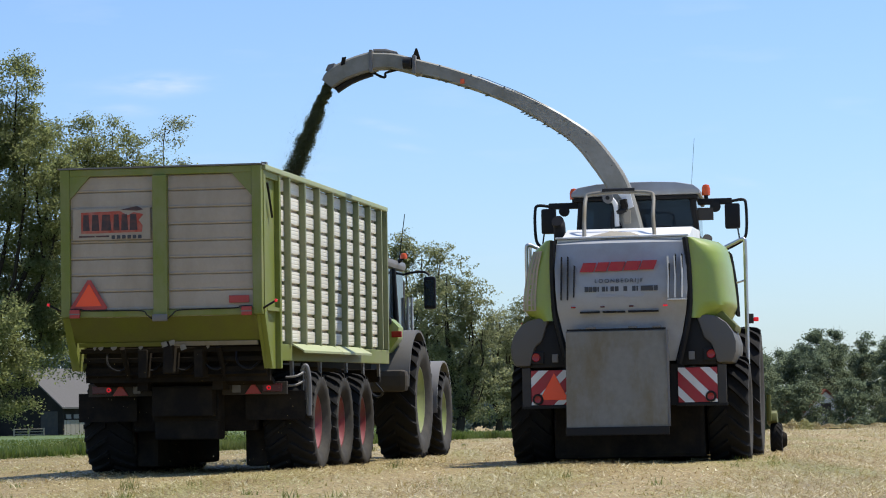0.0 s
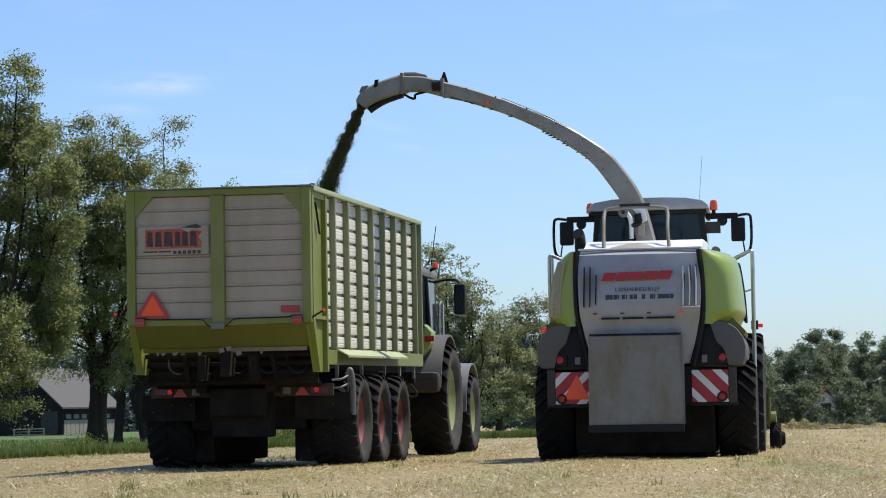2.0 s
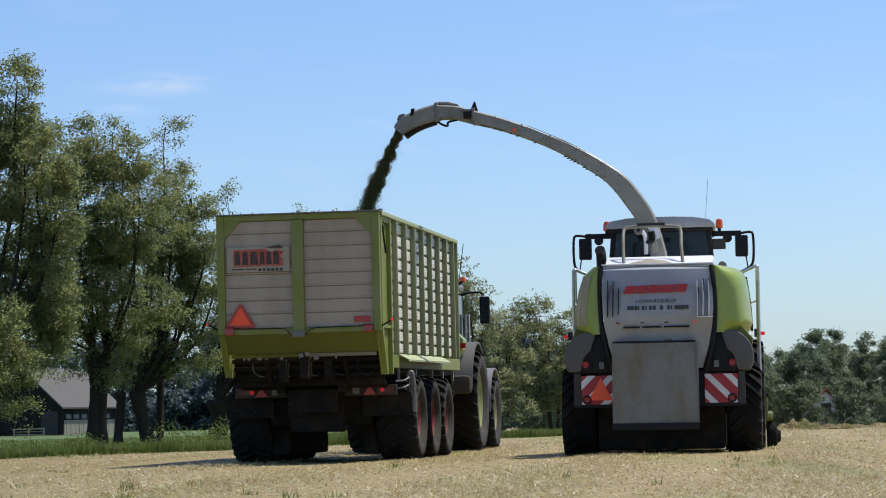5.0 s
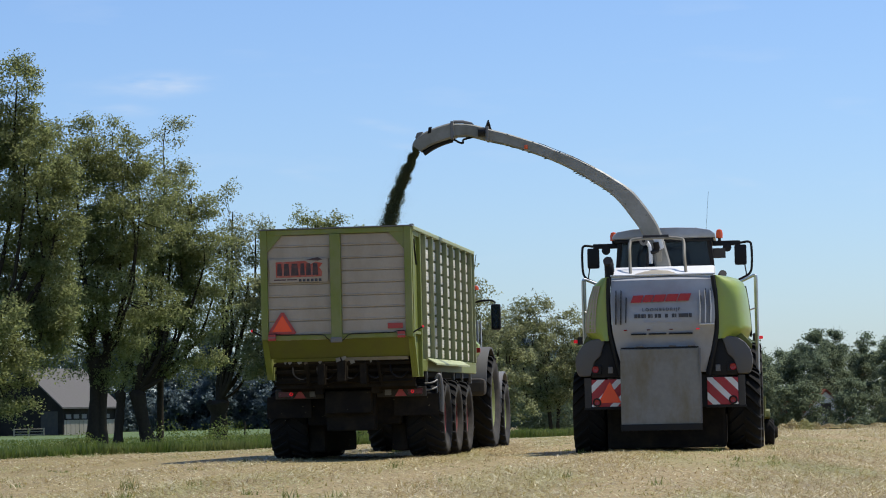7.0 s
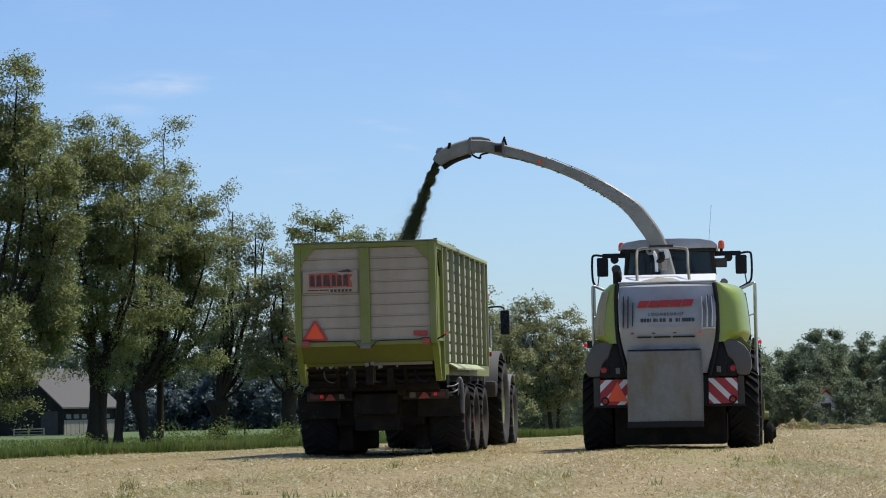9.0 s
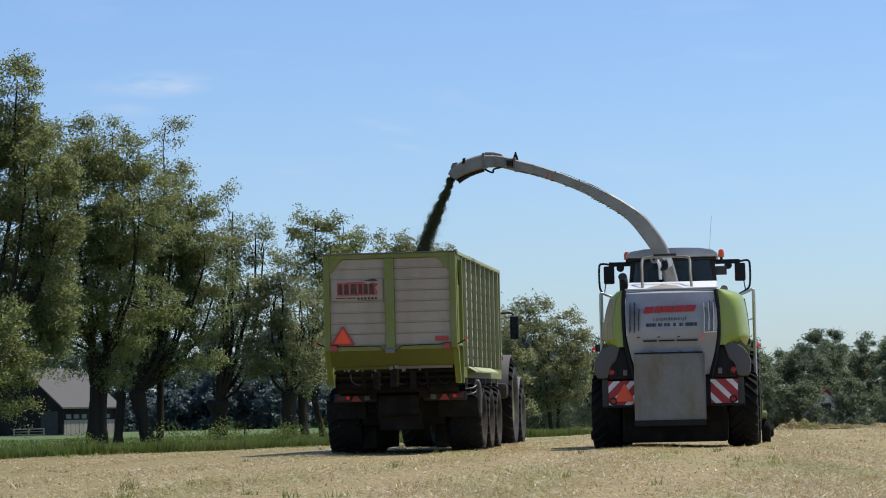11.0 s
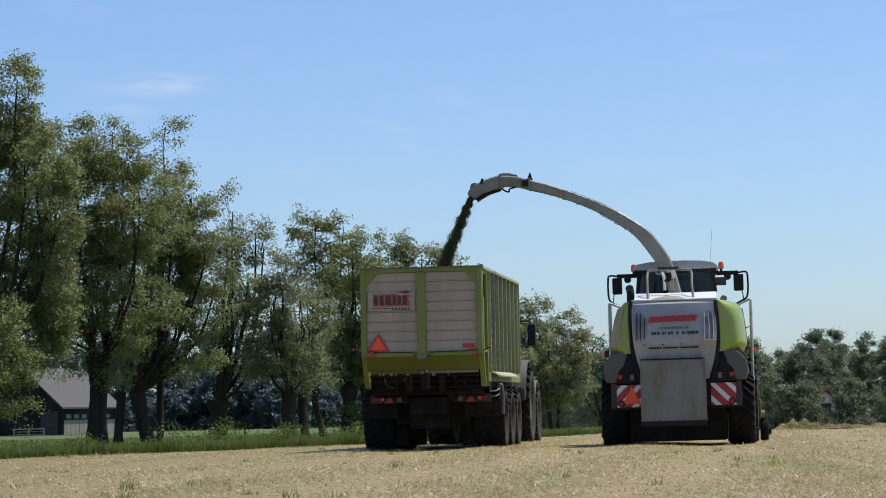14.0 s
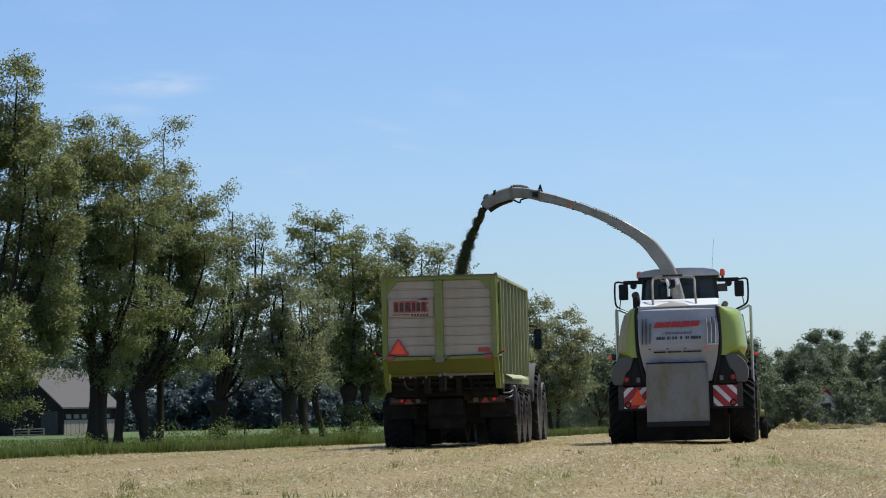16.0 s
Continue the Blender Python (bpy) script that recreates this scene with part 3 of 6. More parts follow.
# ---- trailer ----
BODY_TILT = pose(0, 0, 0, 0.55)   # the body stands a little higher in front


def tilted(bm):
    bmesh.ops.transform(bm, matrix=BODY_TILT, verts=bm.verts)
    return bm


def trailer():
    t = root("forage_trailer", "green three-axle forage trailer with cream boarded sides", "trailer")

    def body(name, bm, mat, parent=t, label="", smooth=0.0):
        return part(name, tilted(bm), mat, parent, label, smooth)

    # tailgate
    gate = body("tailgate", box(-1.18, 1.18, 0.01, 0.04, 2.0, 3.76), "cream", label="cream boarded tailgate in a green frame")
    for s in (-1, 1):
        body("stile", box(s * 1.165, s * 1.285, -0.07, 0.05, 1.97, 3.815, 0.012), "green", gate)
        body("gusset", prism([(s * 1.165, 3.44), (s * 0.90, 3.735), (s * 1.165, 3.735)], "y", -0.052, 0.02), "green", gate)
    body("top_beam", box(-1.165, 1.165, -0.06, 0.05, 3.725, 3.815, 0.012), "green", gate)
    body("cover_strip", box(-1.31, 1.31, -0.085, 0.06, 3.817, 3.835), "light_grey", gate)
    body("centre_post", box(-0.09, 0.09, -0.11, 0.0, 1.96, 3.722, 0.015), "green", gate)
    body("bottom_beam", box(-1.165, 1.165, -0.06, 0.04, 1.965, 2.045, 0.012), "green", gate)
    body("latch_plate", box(-0.10, 0.10, -0.15, -0.112, 1.90, 1.99, 0.02), "light_grey", gate, "worn steel latch plate")
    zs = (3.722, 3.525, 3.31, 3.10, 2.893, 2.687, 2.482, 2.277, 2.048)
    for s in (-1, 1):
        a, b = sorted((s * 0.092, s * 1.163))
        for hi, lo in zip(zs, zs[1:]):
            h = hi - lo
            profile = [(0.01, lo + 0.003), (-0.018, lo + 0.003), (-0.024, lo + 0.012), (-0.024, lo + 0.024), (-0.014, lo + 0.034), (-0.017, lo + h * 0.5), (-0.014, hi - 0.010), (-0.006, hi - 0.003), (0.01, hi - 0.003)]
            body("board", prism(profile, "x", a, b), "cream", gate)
    # torn sticker with its dark lettering as plain shapes
    plate = body("sticker_plate", box(-1.13, -0.13, -0.047, -0.038, 2.93, 3.32, 0.003), "cream", gate)
    body("sticker", prism([(-1.02, 3.01), (-0.24, 3.02), (-0.23, 3.10), (-0.28, 3.17), (-0.22, 3.24), (-0.34, 3.27), (-0.42, 3.23), (-0.52, 3.285), (-1.02, 3.275)], "y", -0.052, -0.048), "sticker", plate, "torn orange sticker with faded dark lettering")
    for x, w in ((-1.00, 0.09), (-0.885, 0.10), (-0.76, 0.13), (-0.605, 0.08), (-0.505, 0.09), (-0.395, 0.10)):
        body("dark_block", prism([(x, 3.045), (x + w, 3.045), (x + w * 0.85, 3.245), (x + w * 0.1, 3.245)], "y", -0.0555, -0.053), "print", plate)
    body("dark_leaf_shape", prism([(-0.52, 3.30), (-0.30, 3.345), (-0.22, 3.30), (-0.30, 3.285)], "y", -0.052, -0.048), "print", plate)
    for x, w in ((-1.05, 0.20), (-0.83, 0.17)):
        body("dark_bar", box(x, x + w, -0.052, -0.048, 2.965, 2.985), "print", plate)
    for i in range(6):
        body("small_bar", box(-0.63 + i * 0.068, -0.585 + i * 0.068, -0.052, -0.048, 2.94, 2.985), "grey_print", plate)
    # slow-vehicle triangle, reflectors
    tri = body("warning_triangle", prism([(-1.17, 2.085), (-1.14, 2.06), (-0.72, 2.06), (-0.69, 2.085), (-0.90, 2.43), (-0.945, 2.43)], "y", -0.062, -0.05, 0.003), "dark_red", gate, "orange slow-vehicle triangle with a red rim")
    body("orange_face", prism([(-1.10, 2.105), (-0.76, 2.105), (-0.922, 2.385)], "y", -0.067, -0.063), "fluor", tri)
    body("reflector_plate", box(0.86, 1.115, -0.048, -0.037, 2.115, 2.205, 0.003), "dark_red", gate)
    for s in (-1, 1):
        lampy = body("corner_lamp", box(s * 1.03, s * 1.16, -0.13, -0.08, 1.955, 2.065, 0.012), "dark_red", gate, "red corner lamp with a grey band")
        body("band", box(s * 1.025, s * 1.165, -0.134, -0.128, 2.0, 2.015), "light_grey", lampy)
        body("cable", rod(rounded([(s * 0.10, -0.13, 1.93), (s * 0.16, -0.14, 1.98), (s * 0.24, -0.10, 2.035), (s * 0.6, -0.075, 2.045), (s * 0.95, -0.075, 2.05), (s * 1.03, -0.11, 2.07), (s * 1.16, -0.09, 2.07)], 4), 0.008, 5), "black", gate)
        arm = body("marker_arm", rod([(s * 1.25, 0.05, 2.02), (s * 1.30, -0.02, 2.05), (s * 1.45, -0.04, 2.13)], 0.014, 6), "black", t)
        body("marker_lamp", box(s * 1.438, s * 1.470, -0.065, -0.025, 2.115, 2.152, 0.01), "led", arm, "small lit red marker lamp")
    # sloping apron under the gate, olive for its shade, and the open floor end
    body("apron", prism([(-0.03, 1.962), (0.02, 1.962), (0.30, 1.67), (0.24, 1.655)], "x", -1.19, 1.19), "olive", t, "soiled apron panel in a shaded olive tone")
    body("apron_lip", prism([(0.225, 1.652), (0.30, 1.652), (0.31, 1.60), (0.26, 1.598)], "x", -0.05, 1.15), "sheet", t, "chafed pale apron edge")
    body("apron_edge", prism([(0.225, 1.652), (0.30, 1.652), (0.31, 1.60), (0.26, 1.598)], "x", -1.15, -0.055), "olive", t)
    for z, y in ((1.52, 0.42), (1.40, 0.55), (1.28, 0.62)):
        body("cross_bar", box(-1.18, 1.18, y, y + 0.08, z, z + 0.06, 0.01), "chassis", t)
    body("floor_end", box(-1.2, 1.2, 0.70, 0.76, 1.15, 1.9), "chassis", t)
    part("lower_tail_panel", box(-0.44, 0.44, 1.08, 1.2, 0.66, 1.2, 0.02), "chassis", t)
    body("tow_jaw", box(-0.07, 0.07, 0.22, 0.6, 1.25, 1.66, 0.03), "chassis", t)
    body("under_panel", prism([(0.6, 1.24), (0.64, 1.30), (1.1, 1.16), (1.1, 1.10)], "x", -1.17, 1.17), "chassis", t)
    body("floor", box(-1.2, 1.2, 0.76, 8.6, 1.44, 1.5), "chassis", t, "dark trailer floor")
    rnd = random.Random(8)
    for k in range(6):
        x = rnd.uniform(-1.1, 0.5)
        w = rnd.uniform(0.02, 0.08)
        body("paint_chip", prism([(x, 1.60), (x + w, 1.605), (x + w * 0.8, 1.572), (x + w * 0.3, 1.555), (x - 0.01, 1.585)], "y", 0.255, 0.262), "sheet", t)
    for x, z in ((-0.08, 1.64), (0.02, 1.66), (0.16, 1.60)):
        body("bare_patch", prism([(x, z), (x + 0.07, z + 0.02), (x + 0.09, z - 0.04), (x + 0.02, z - 0.06)], "y", 0.20, 0.21), "sheet", t)
    for k in range(5):
        x = -0.9 + 0.42 * k
        body("hydraulic_hose", rod(rounded([(x, 0.66, 1.55), (x + 0.05, 0.50, 1.38), (x + 0.2, 0.52, 1.30), (x + 0.36, 0.66, 1.45)], 4), 0.016, 5), "black", t)
    for s in (-1, 1):
        body("ram", rod([(s * 0.62, 0.68, 1.2), (s * 0.62, 0.36, 1.58)], 0.035, 8), "chassis", t)
        body("stub_beam", box(s * 0.30, s * 0.42, 0.34, 0.70, 1.20, 1.56, 0.02), "chassis", t)
    # corner columns and side walls
    for s in (-1, 1):
        col = body("corner_column", prism([(0.02, 3.81), (0.02, 1.95), (0.42, 1.30), (0.98, 1.30), (0.98, 3.81)], "x", s * 1.19, s * 1.235), "green", t)
        body("column_front", box(s * 1.19, s * 1.30, 0.90, 1.0, 1.30, 3.76, 0.01), "green", col)
        body("column_back", prism([(0.04, 3.76), (0.04, 1.96), (0.42, 1.305), (0.53, 1.305), (0.16, 1.99), (0.16, 3.76)], "x", s * 1.235, s * 1.295), "green", col)
        body("column_head", box(s * 1.236, s * 1.285, 0.16, 0.90, 3.68, 3.76), "green", col)
        body("column_step", box(s * 1.236, s * 1.29, 0.20, 0.90, 2.02, 2.07), "green", col)
        body("gate_strut", rod([(s * 1.27, 0.36, 3.62), (s * 1.27, 0.62, 3.20)], 0.016, 6), "black", col)
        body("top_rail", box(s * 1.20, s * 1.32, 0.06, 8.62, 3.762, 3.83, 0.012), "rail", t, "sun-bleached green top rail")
        body("side_rail", box(s * 1.20, s * 1.29, 1.0, 8.72, 1.40, 1.61, 0.01), "green", t)
        ys = [1.0, 1.50, 2.45, 3.40, 4.34, 5.28, 6.22, 7.16, 8.10, 8.58]
        for y in ys[1:]:
            body("post", box(s * 1.20, s * 1.315, y - 0.034, y + 0.034, 1.612, 3.76, 0.01), "post", t)
        body("wall_liner", box(s * 1.175, s * 1.20, 1.0, 8.55, 1.612, 3.76), "cream", t)
        rows, top, pitch = 11, 3.735, 0.193
        for a, b in zip(ys, ys[1:]):
            lo, hi = a + (0.003 if a == 1.0 else 0.037), b - 0.037
            me = None
            for k in range(rows):
                z1 = top - k * pitch
                z0 = z1 - pitch + 0.036
                if me is None:
                    h = z1 - z0
                    prof = [(1.201, z0), (1.232, z0 + 0.006), (1.235, z0 + h * .28), (1.2325, z0 + h * .32), (1.2325, z0 + h * .37), (1.235, z0 + h * .41), (1.235, z0 + h * .62), (1.2325, z0 + h * .66), (1.2325, z0 + h * .70), (1.235, z0 + h * .74), (1.232, z1 - 0.006), (1.201, z1)]
                    bm = prism([(s * px, pz) for px, pz in prof], "y", lo, hi)
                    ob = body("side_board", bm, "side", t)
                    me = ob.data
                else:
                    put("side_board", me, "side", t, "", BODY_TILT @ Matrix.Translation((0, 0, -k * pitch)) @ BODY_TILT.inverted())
        for y in (1.75, 3.55, 5.4, 6.7, 8.0):
            body("bracket", prism([(y, 1.398), (y + 0.10, 1.398), (y + 0.07, 1.20), (y + 0.03, 1.20)], "x", s * 1.22, s * 1.26), "light_grey", t)
        # sunlight is put into the splash boards' paler colour
        for a, b in ((1.62, 4.25), (4.28, 6.4)):
            body("splash_board", prism([(s * 1.291, 1.60), (s * 1.291, 1.625), (s * 1.45, 1.535), (s * 1.45, 1.505), (s * 1.44, 1.505), (s * 1.44, 1.52)], "y", a, b), "rail", t, "green splash board painted sunlit pale")
    body("front_wall", box(-1.2, 1.2, 8.56, 8.62, 1.5, 3.76, 0.01), "green", t)
    body("gate_hinge", box(1.22, 1.29, 0.24, 0.32, 3.832, 3.875, 0.01), "light_grey", t)
    # chassis
    for s in (-1, 1):
        part("chassis_beam", box(s * 0.42, s * 0.56, 0.8, 9.2, 1.05, 1.42, 0.01), "chassis", t)
        part("light_bar", box(s * 0.46, s * 1.31, 1.16, 1.24, 0.985, 1.15, 0.008), "skirt", t, "grey-brown tail light bar")
        part("tail_lamp", box(s * 1.0, s * 1.25, 1.13, 1.158, 1.02, 1.12, 0.008), "lamp_dull", t, "red tail lamp unit")
        part("lit_lamp", turned([(1.135, 0.0), (1.125, 0.028), (1.14, 0.035)], 16, axis="y", centre=(s * (1.03 if s < 0 else 1.08), 0, 1.07)), "led", t, "lit red tail lamp")
        part("triangle_reflector", prism([(s * 0.77, 0.995), (s * 0.98, 0.995), (s * 0.875, 1.15)], "y", 1.13, 1.158, 0.006), "dark_red", t, "red triangular reflector")
        part("reversing_lamp", box(s * 0.60, s * 0.71, 1.13, 1.158, 1.015, 1.13, 0.02 if s < 0 else 0.008), "light_grey", t, "pale reversing lamp")
        part("mud_flap", box(s * 0.72, s * 1.50, 1.36, 1.38, 0.66, 1.03, 0.004), "chassis", t, "black rubber mud flap")
    part("guard_edge", rod(rounded([(1.455, 1.40, 1.27), (1.50, 1.40, 1.345), (1.53, 1.40, 1.31), (1.55, 1.40, 1.18), (1.558, 1.40, 0.95), (1.555, 1.39, 0.71)], 5), 0.032, 8), "light_grey", t, "bent grey metal guard edge", 60)
    part("guard_plate", prism([(1.38, 1.26), (1.48, 1.28), (1.50, 1.1), (1.44, 0.74), (1.40, 0.74)], "x", 1.44, 1.47, 0.006), "black", t)
    # added dark blocks stand for the shade inboard of the wheels
    for s in (-1, 1):
        part("dark_wheel_fill", box(s * 0.585, s * 0.88, 1.9, 6.0 if s > 0 else 5.3, 0.06, 0.72, 0.05), "chassis", t)
    for z in (1.10, 1.21):
        part("guard_bracket", rod(rounded([(1.28, 1.24, z - 0.01), (1.40, 1.26, z), (1.46, 1.32, z + 0.03), (1.49, 1.38, z + 0.06)], 3), 0.016, 6), "light_grey", t)
    part("guard_rim", rod(rounded([(1.44, 1.42, 1.2), (1.485, 1.42, 1.27), (1.505, 1.42, 1.1), (1.515, 1.42, 0.73)], 5), 0.012, 6), "light_grey", t)
    # two added dark boxes fill the shaded space below the floor
    part("dark_belly_fill", box(-0.82, 0.82, 1.5, 6.1, 0.52, 1.2, 0.05), "chassis", t)
    part("dark_rear_fill", box(-0.42, 0.42, 1.1, 1.5, 0.42, 1.2, 0.04), "chassis", t)
    part("cross_member", box(-0.40, 0.40, 0.9, 1.1, 0.72, 1.1, 0.02), "chassis", t)
    part("pendulum_frame", box(-0.42, 0.42, 1.6, 6.2, 0.55, 0.95, 0.03), "chassis", t)
    for y in (2.30, 3.87, 5.44):
        part("axle", rod([(-1.0, y, 0.68), (1.0, y, 0.68)], 0.09, 10), "chassis", t)
        for s in (-1, 1):
            wheel(t, s * 1.205, y, 0.685, 0.67, 0.36, 22, "rim_red", lug_h=0.04)
    part("drawbar", prism([(-0.42, 8.6), (0.42, 8.6), (0.10, 10.6), (-0.10, 10.6)], "z", 0.75, 0.95, 0.02), "chassis", t)
    part("front_cross_beam", box(-1.15, 1.15, 8.55, 8.75, 1.2, 1.4, 0.02), "chassis", t)
    part("air_hose", rod(rounded([(1.0, 8.75, 1.25), (1.12, 9.0, 1.05), (1.0, 9.2, 0.98), (0.8, 9.4, 1.1)], 4), 0.02, 6), "black", t)
    return t


TRAILER = trailer()


# ---- tractor ----
def tractor():
    """Origin on the ground under the rear axle; the rear looks to -y."""
    t = root("tractor", "lime green tractor with dark fenders pulling the trailer", "tractor")
    for s in (-1, 1):
        wheel(t, s * 0.97, 0.0, 1.0, 0.70, 0.56, 22, "rim_green", "rear_wheel", 0.06, 0.07, 0.16)
        wheel(t, s * 0.97, 2.75, 0.76, 0.58, 0.40, 20, "rim_green", "front_wheel", 0.05, 0.06, 0.14)
        arc = [(1.10 * math.cos(a), 1.0 + 1.10 * math.sin(a)) for a in (radians(d) for d in range(-10, 185, 13))]
        inner = [(1.06 * math.cos(a), 1.0 + 1.06 * math.sin(a)) for a in (radians(d) for d in range(-10, 185, 13))]
        shell = bmesh.new()
        prism([(y, z) for y, z in arc] + [(y, z) for y, z in inner[::-1]], "x", s * 0.60, s * 1.24, bm=shell)
        part("rear_fender", shell, "fender", t, "dusty dark grey fender", 40)
        part("fender_corner", prism([(s * 0.50, 1.66), (s * 0.92, 1.70), (s * 1.08, 1.92), (s * 1.10, 2.12), (s * 0.96, 2.26), (s * 0.50, 2.30)], "y", -1.14, -0.70, 0.03), "lime", t, "lime green fender corner", 30)
        part("fender_lamp", box(s * 0.98, s * 1.15, -1.20, -1.14, 1.95, 2.05, 0.015), "lamp_red", t, "red rear lamp")
        arc = [(2.75 + 0.87 * math.cos(a), 0.76 + 0.87 * math.sin(a)) for a in (radians(d) for d in range(15, 185, 14))]
        inner = [(2.75 + 0.84 * math.cos(a), 0.76 + 0.84 * math.sin(a)) for a in (radians(d) for d in range(15, 185, 14))]
        part("front_fender", prism(arc + inner[::-1], "x", s * 0.72, s * 1.22), "light_grey", t, smooth=40)
        mirror_arm = part("mirror_arm", rod(rounded([(s * 0.70, 1.5, 3.10), (s * 0.9, 1.45, 3.14), (s * 1.12, 1.4, 3.14), (s * 1.20, 1.38, 3.08)], 4), 0.022, 8), "black", t)
        part("mirror", box(s * 1.10, s * 1.31, 1.36, 1.46, 2.50, 3.06, 0.04), "black", mirror_arm, "black wing mirror")
        part("mirror_glass", box(s * 1.13, s * 1.28, 1.352, 1.358, 2.55, 3.0, 0.0), "glass", mirror_arm)
        for y0, x0, x1 in ((-0.45, 0.74, 0.70), (0.5, 0.80, 0.74), (1.5, 0.72, 0.62)):
            part("cab_pillar", rod([(s * x0, y0, 1.7), (s * x1, y0 + (0.1 if y0 < 0 else -0.1), 3.16)], 0.045, 8), "black", t)
        part("side_window", prism([(-0.42, 1.75), (1.48, 1.75), (1.38, 3.14), (-0.34, 3.14)], "x", s * 0.725, s * 0.735), "glass", t)
        part("work_lamp", box(s * 0.60, s * 0.76, -0.62, -0.54, 2.92, 3.04, 0.02), "light_grey", t)
    part("rear_window", prism([(-0.70, 1.75), (0.70, 1.75), (0.66, 3.14), (-0.66, 3.14)], "y", -0.43, -0.42), "glass", t)
    part("roof", box(-0.76, 0.76, -0.62, 1.65, 3.16, 3.33, 0.08), "light_grey", t, "pale grey tractor cab roof", 40)
    part("cab_floor", box(-0.74, 0.74, -0.5, 1.5, 1.1, 1.72, 0.05), "grey", t)
    part("seat", box(-0.26, 0.26, 0.1, 0.28, 1.72, 2.55, 0.06), "black", t)
    part("axle_housing", box(-0.62, 0.62, -0.35, 0.4, 0.6, 1.2, 0.08), "chassis", t)
    part("engine_hood", prism([(-0.42, 1.0), (0.42, 1.0), (0.42, 1.85), (0.30, 2.0), (-0.30, 2.0), (-0.42, 1.85)], "y", 1.55, 3.75, 0.04), "lime", t, "lime green engine hood", 40)
    part("front_weight", box(-0.5, 0.5, 3.75, 4.3, 0.5, 1.0, 0.06), "grey", t)
    part("frame", box(-0.3, 0.3, 0.3, 3.8, 0.6, 1.0, 0.04), "chassis", t)
    part("front_axle", rod([(-0.8, 2.75, 0.76), (0.8, 2.75, 0.76)], 0.12, 10), "chassis", t)
    part("exhaust", rod([(0.62, 1.75, 1.9), (0.62, 1.75, 3.0)], 0.085, 12), "grey", t, "dark grey vertical exhaust pipe", 40)
    for x in (0.75, 0.82):
        part("air_stack", rod([(x, 1.78, 1.9), (x, 1.78, 2.72)], 0.026, 12), "steel", t, smooth=40)
    b = part("beacon_base", rod([(0.72, 0.9, 3.28), (0.84, 0.9, 3.36)], 0.03, 8), "black", t)
    part("beacon", turned([(3.35, 0.0), (3.35, 0.062), (3.40, 0.062), (3.44, 0.04), (3.45, 0.0)], 16, axis="z", centre=(0.84, 0.9, 0)), "amber", b, "orange warning beacon", 40)
    part("antenna", rod([(0.74, 1.0, 3.33), (0.85, 1.0, 4.12)], 0.008, 5), "black", t)
    lamp = part("round_lamp", turned([(-0.08, 0.0), (-0.05, 0.08), (0.0, 0.085), (0.04, 0.05), (0.05, 0.0)], 16, axis="y", centre=(0.90, -1.15, 2.22)), "grey", t, smooth=40)
    part("lamp_stalk", rod([(0.90, -1.12, 2.16), (0.88, -1.05, 2.02)], 0.018, 6), "black", lamp)
    part("hitch", box(-0.12, 0.12, -1.25, -0.3, 0.75, 0.9, 0.03), "chassis", t)
    part("rear_panel", box(-0.62, 0.62, -0.45, -0.38, 1.1, 1.75, 0.03), "black", t)
    part("transport_panel", box(0.0, 1.25, -1.38, -1.05, 1.06, 1.42, 0.10), "skirt", t, "dark soiled lower fender skirt")
    return t


TRACTOR = tractor()
TRACTOR_AT = pose(0, 11.85, 0)


# ---- forage harvester ----
def smooth_plate(rows, name, mat, parent, label="", thick=0.03):
    """A curved panel through rows of points, given thickness inwards."""
    bm = bmesh.new()
    grid = [[bm.verts.new(p) for p in rounded(r, 3)] for r in rows]
    for a, b in zip(grid, grid[1:]):
        for i in range(len(a) - 1):
            bm.faces.new((a[i], a[i + 1], b[i + 1], b[i]))
    bmesh.ops.recalc_face_normals(bm, faces=bm.faces)
    bmesh.ops.solidify(bm, geom=list(bm.faces), thickness=thick)
    return part(name, bm, mat, parent, label, 35)


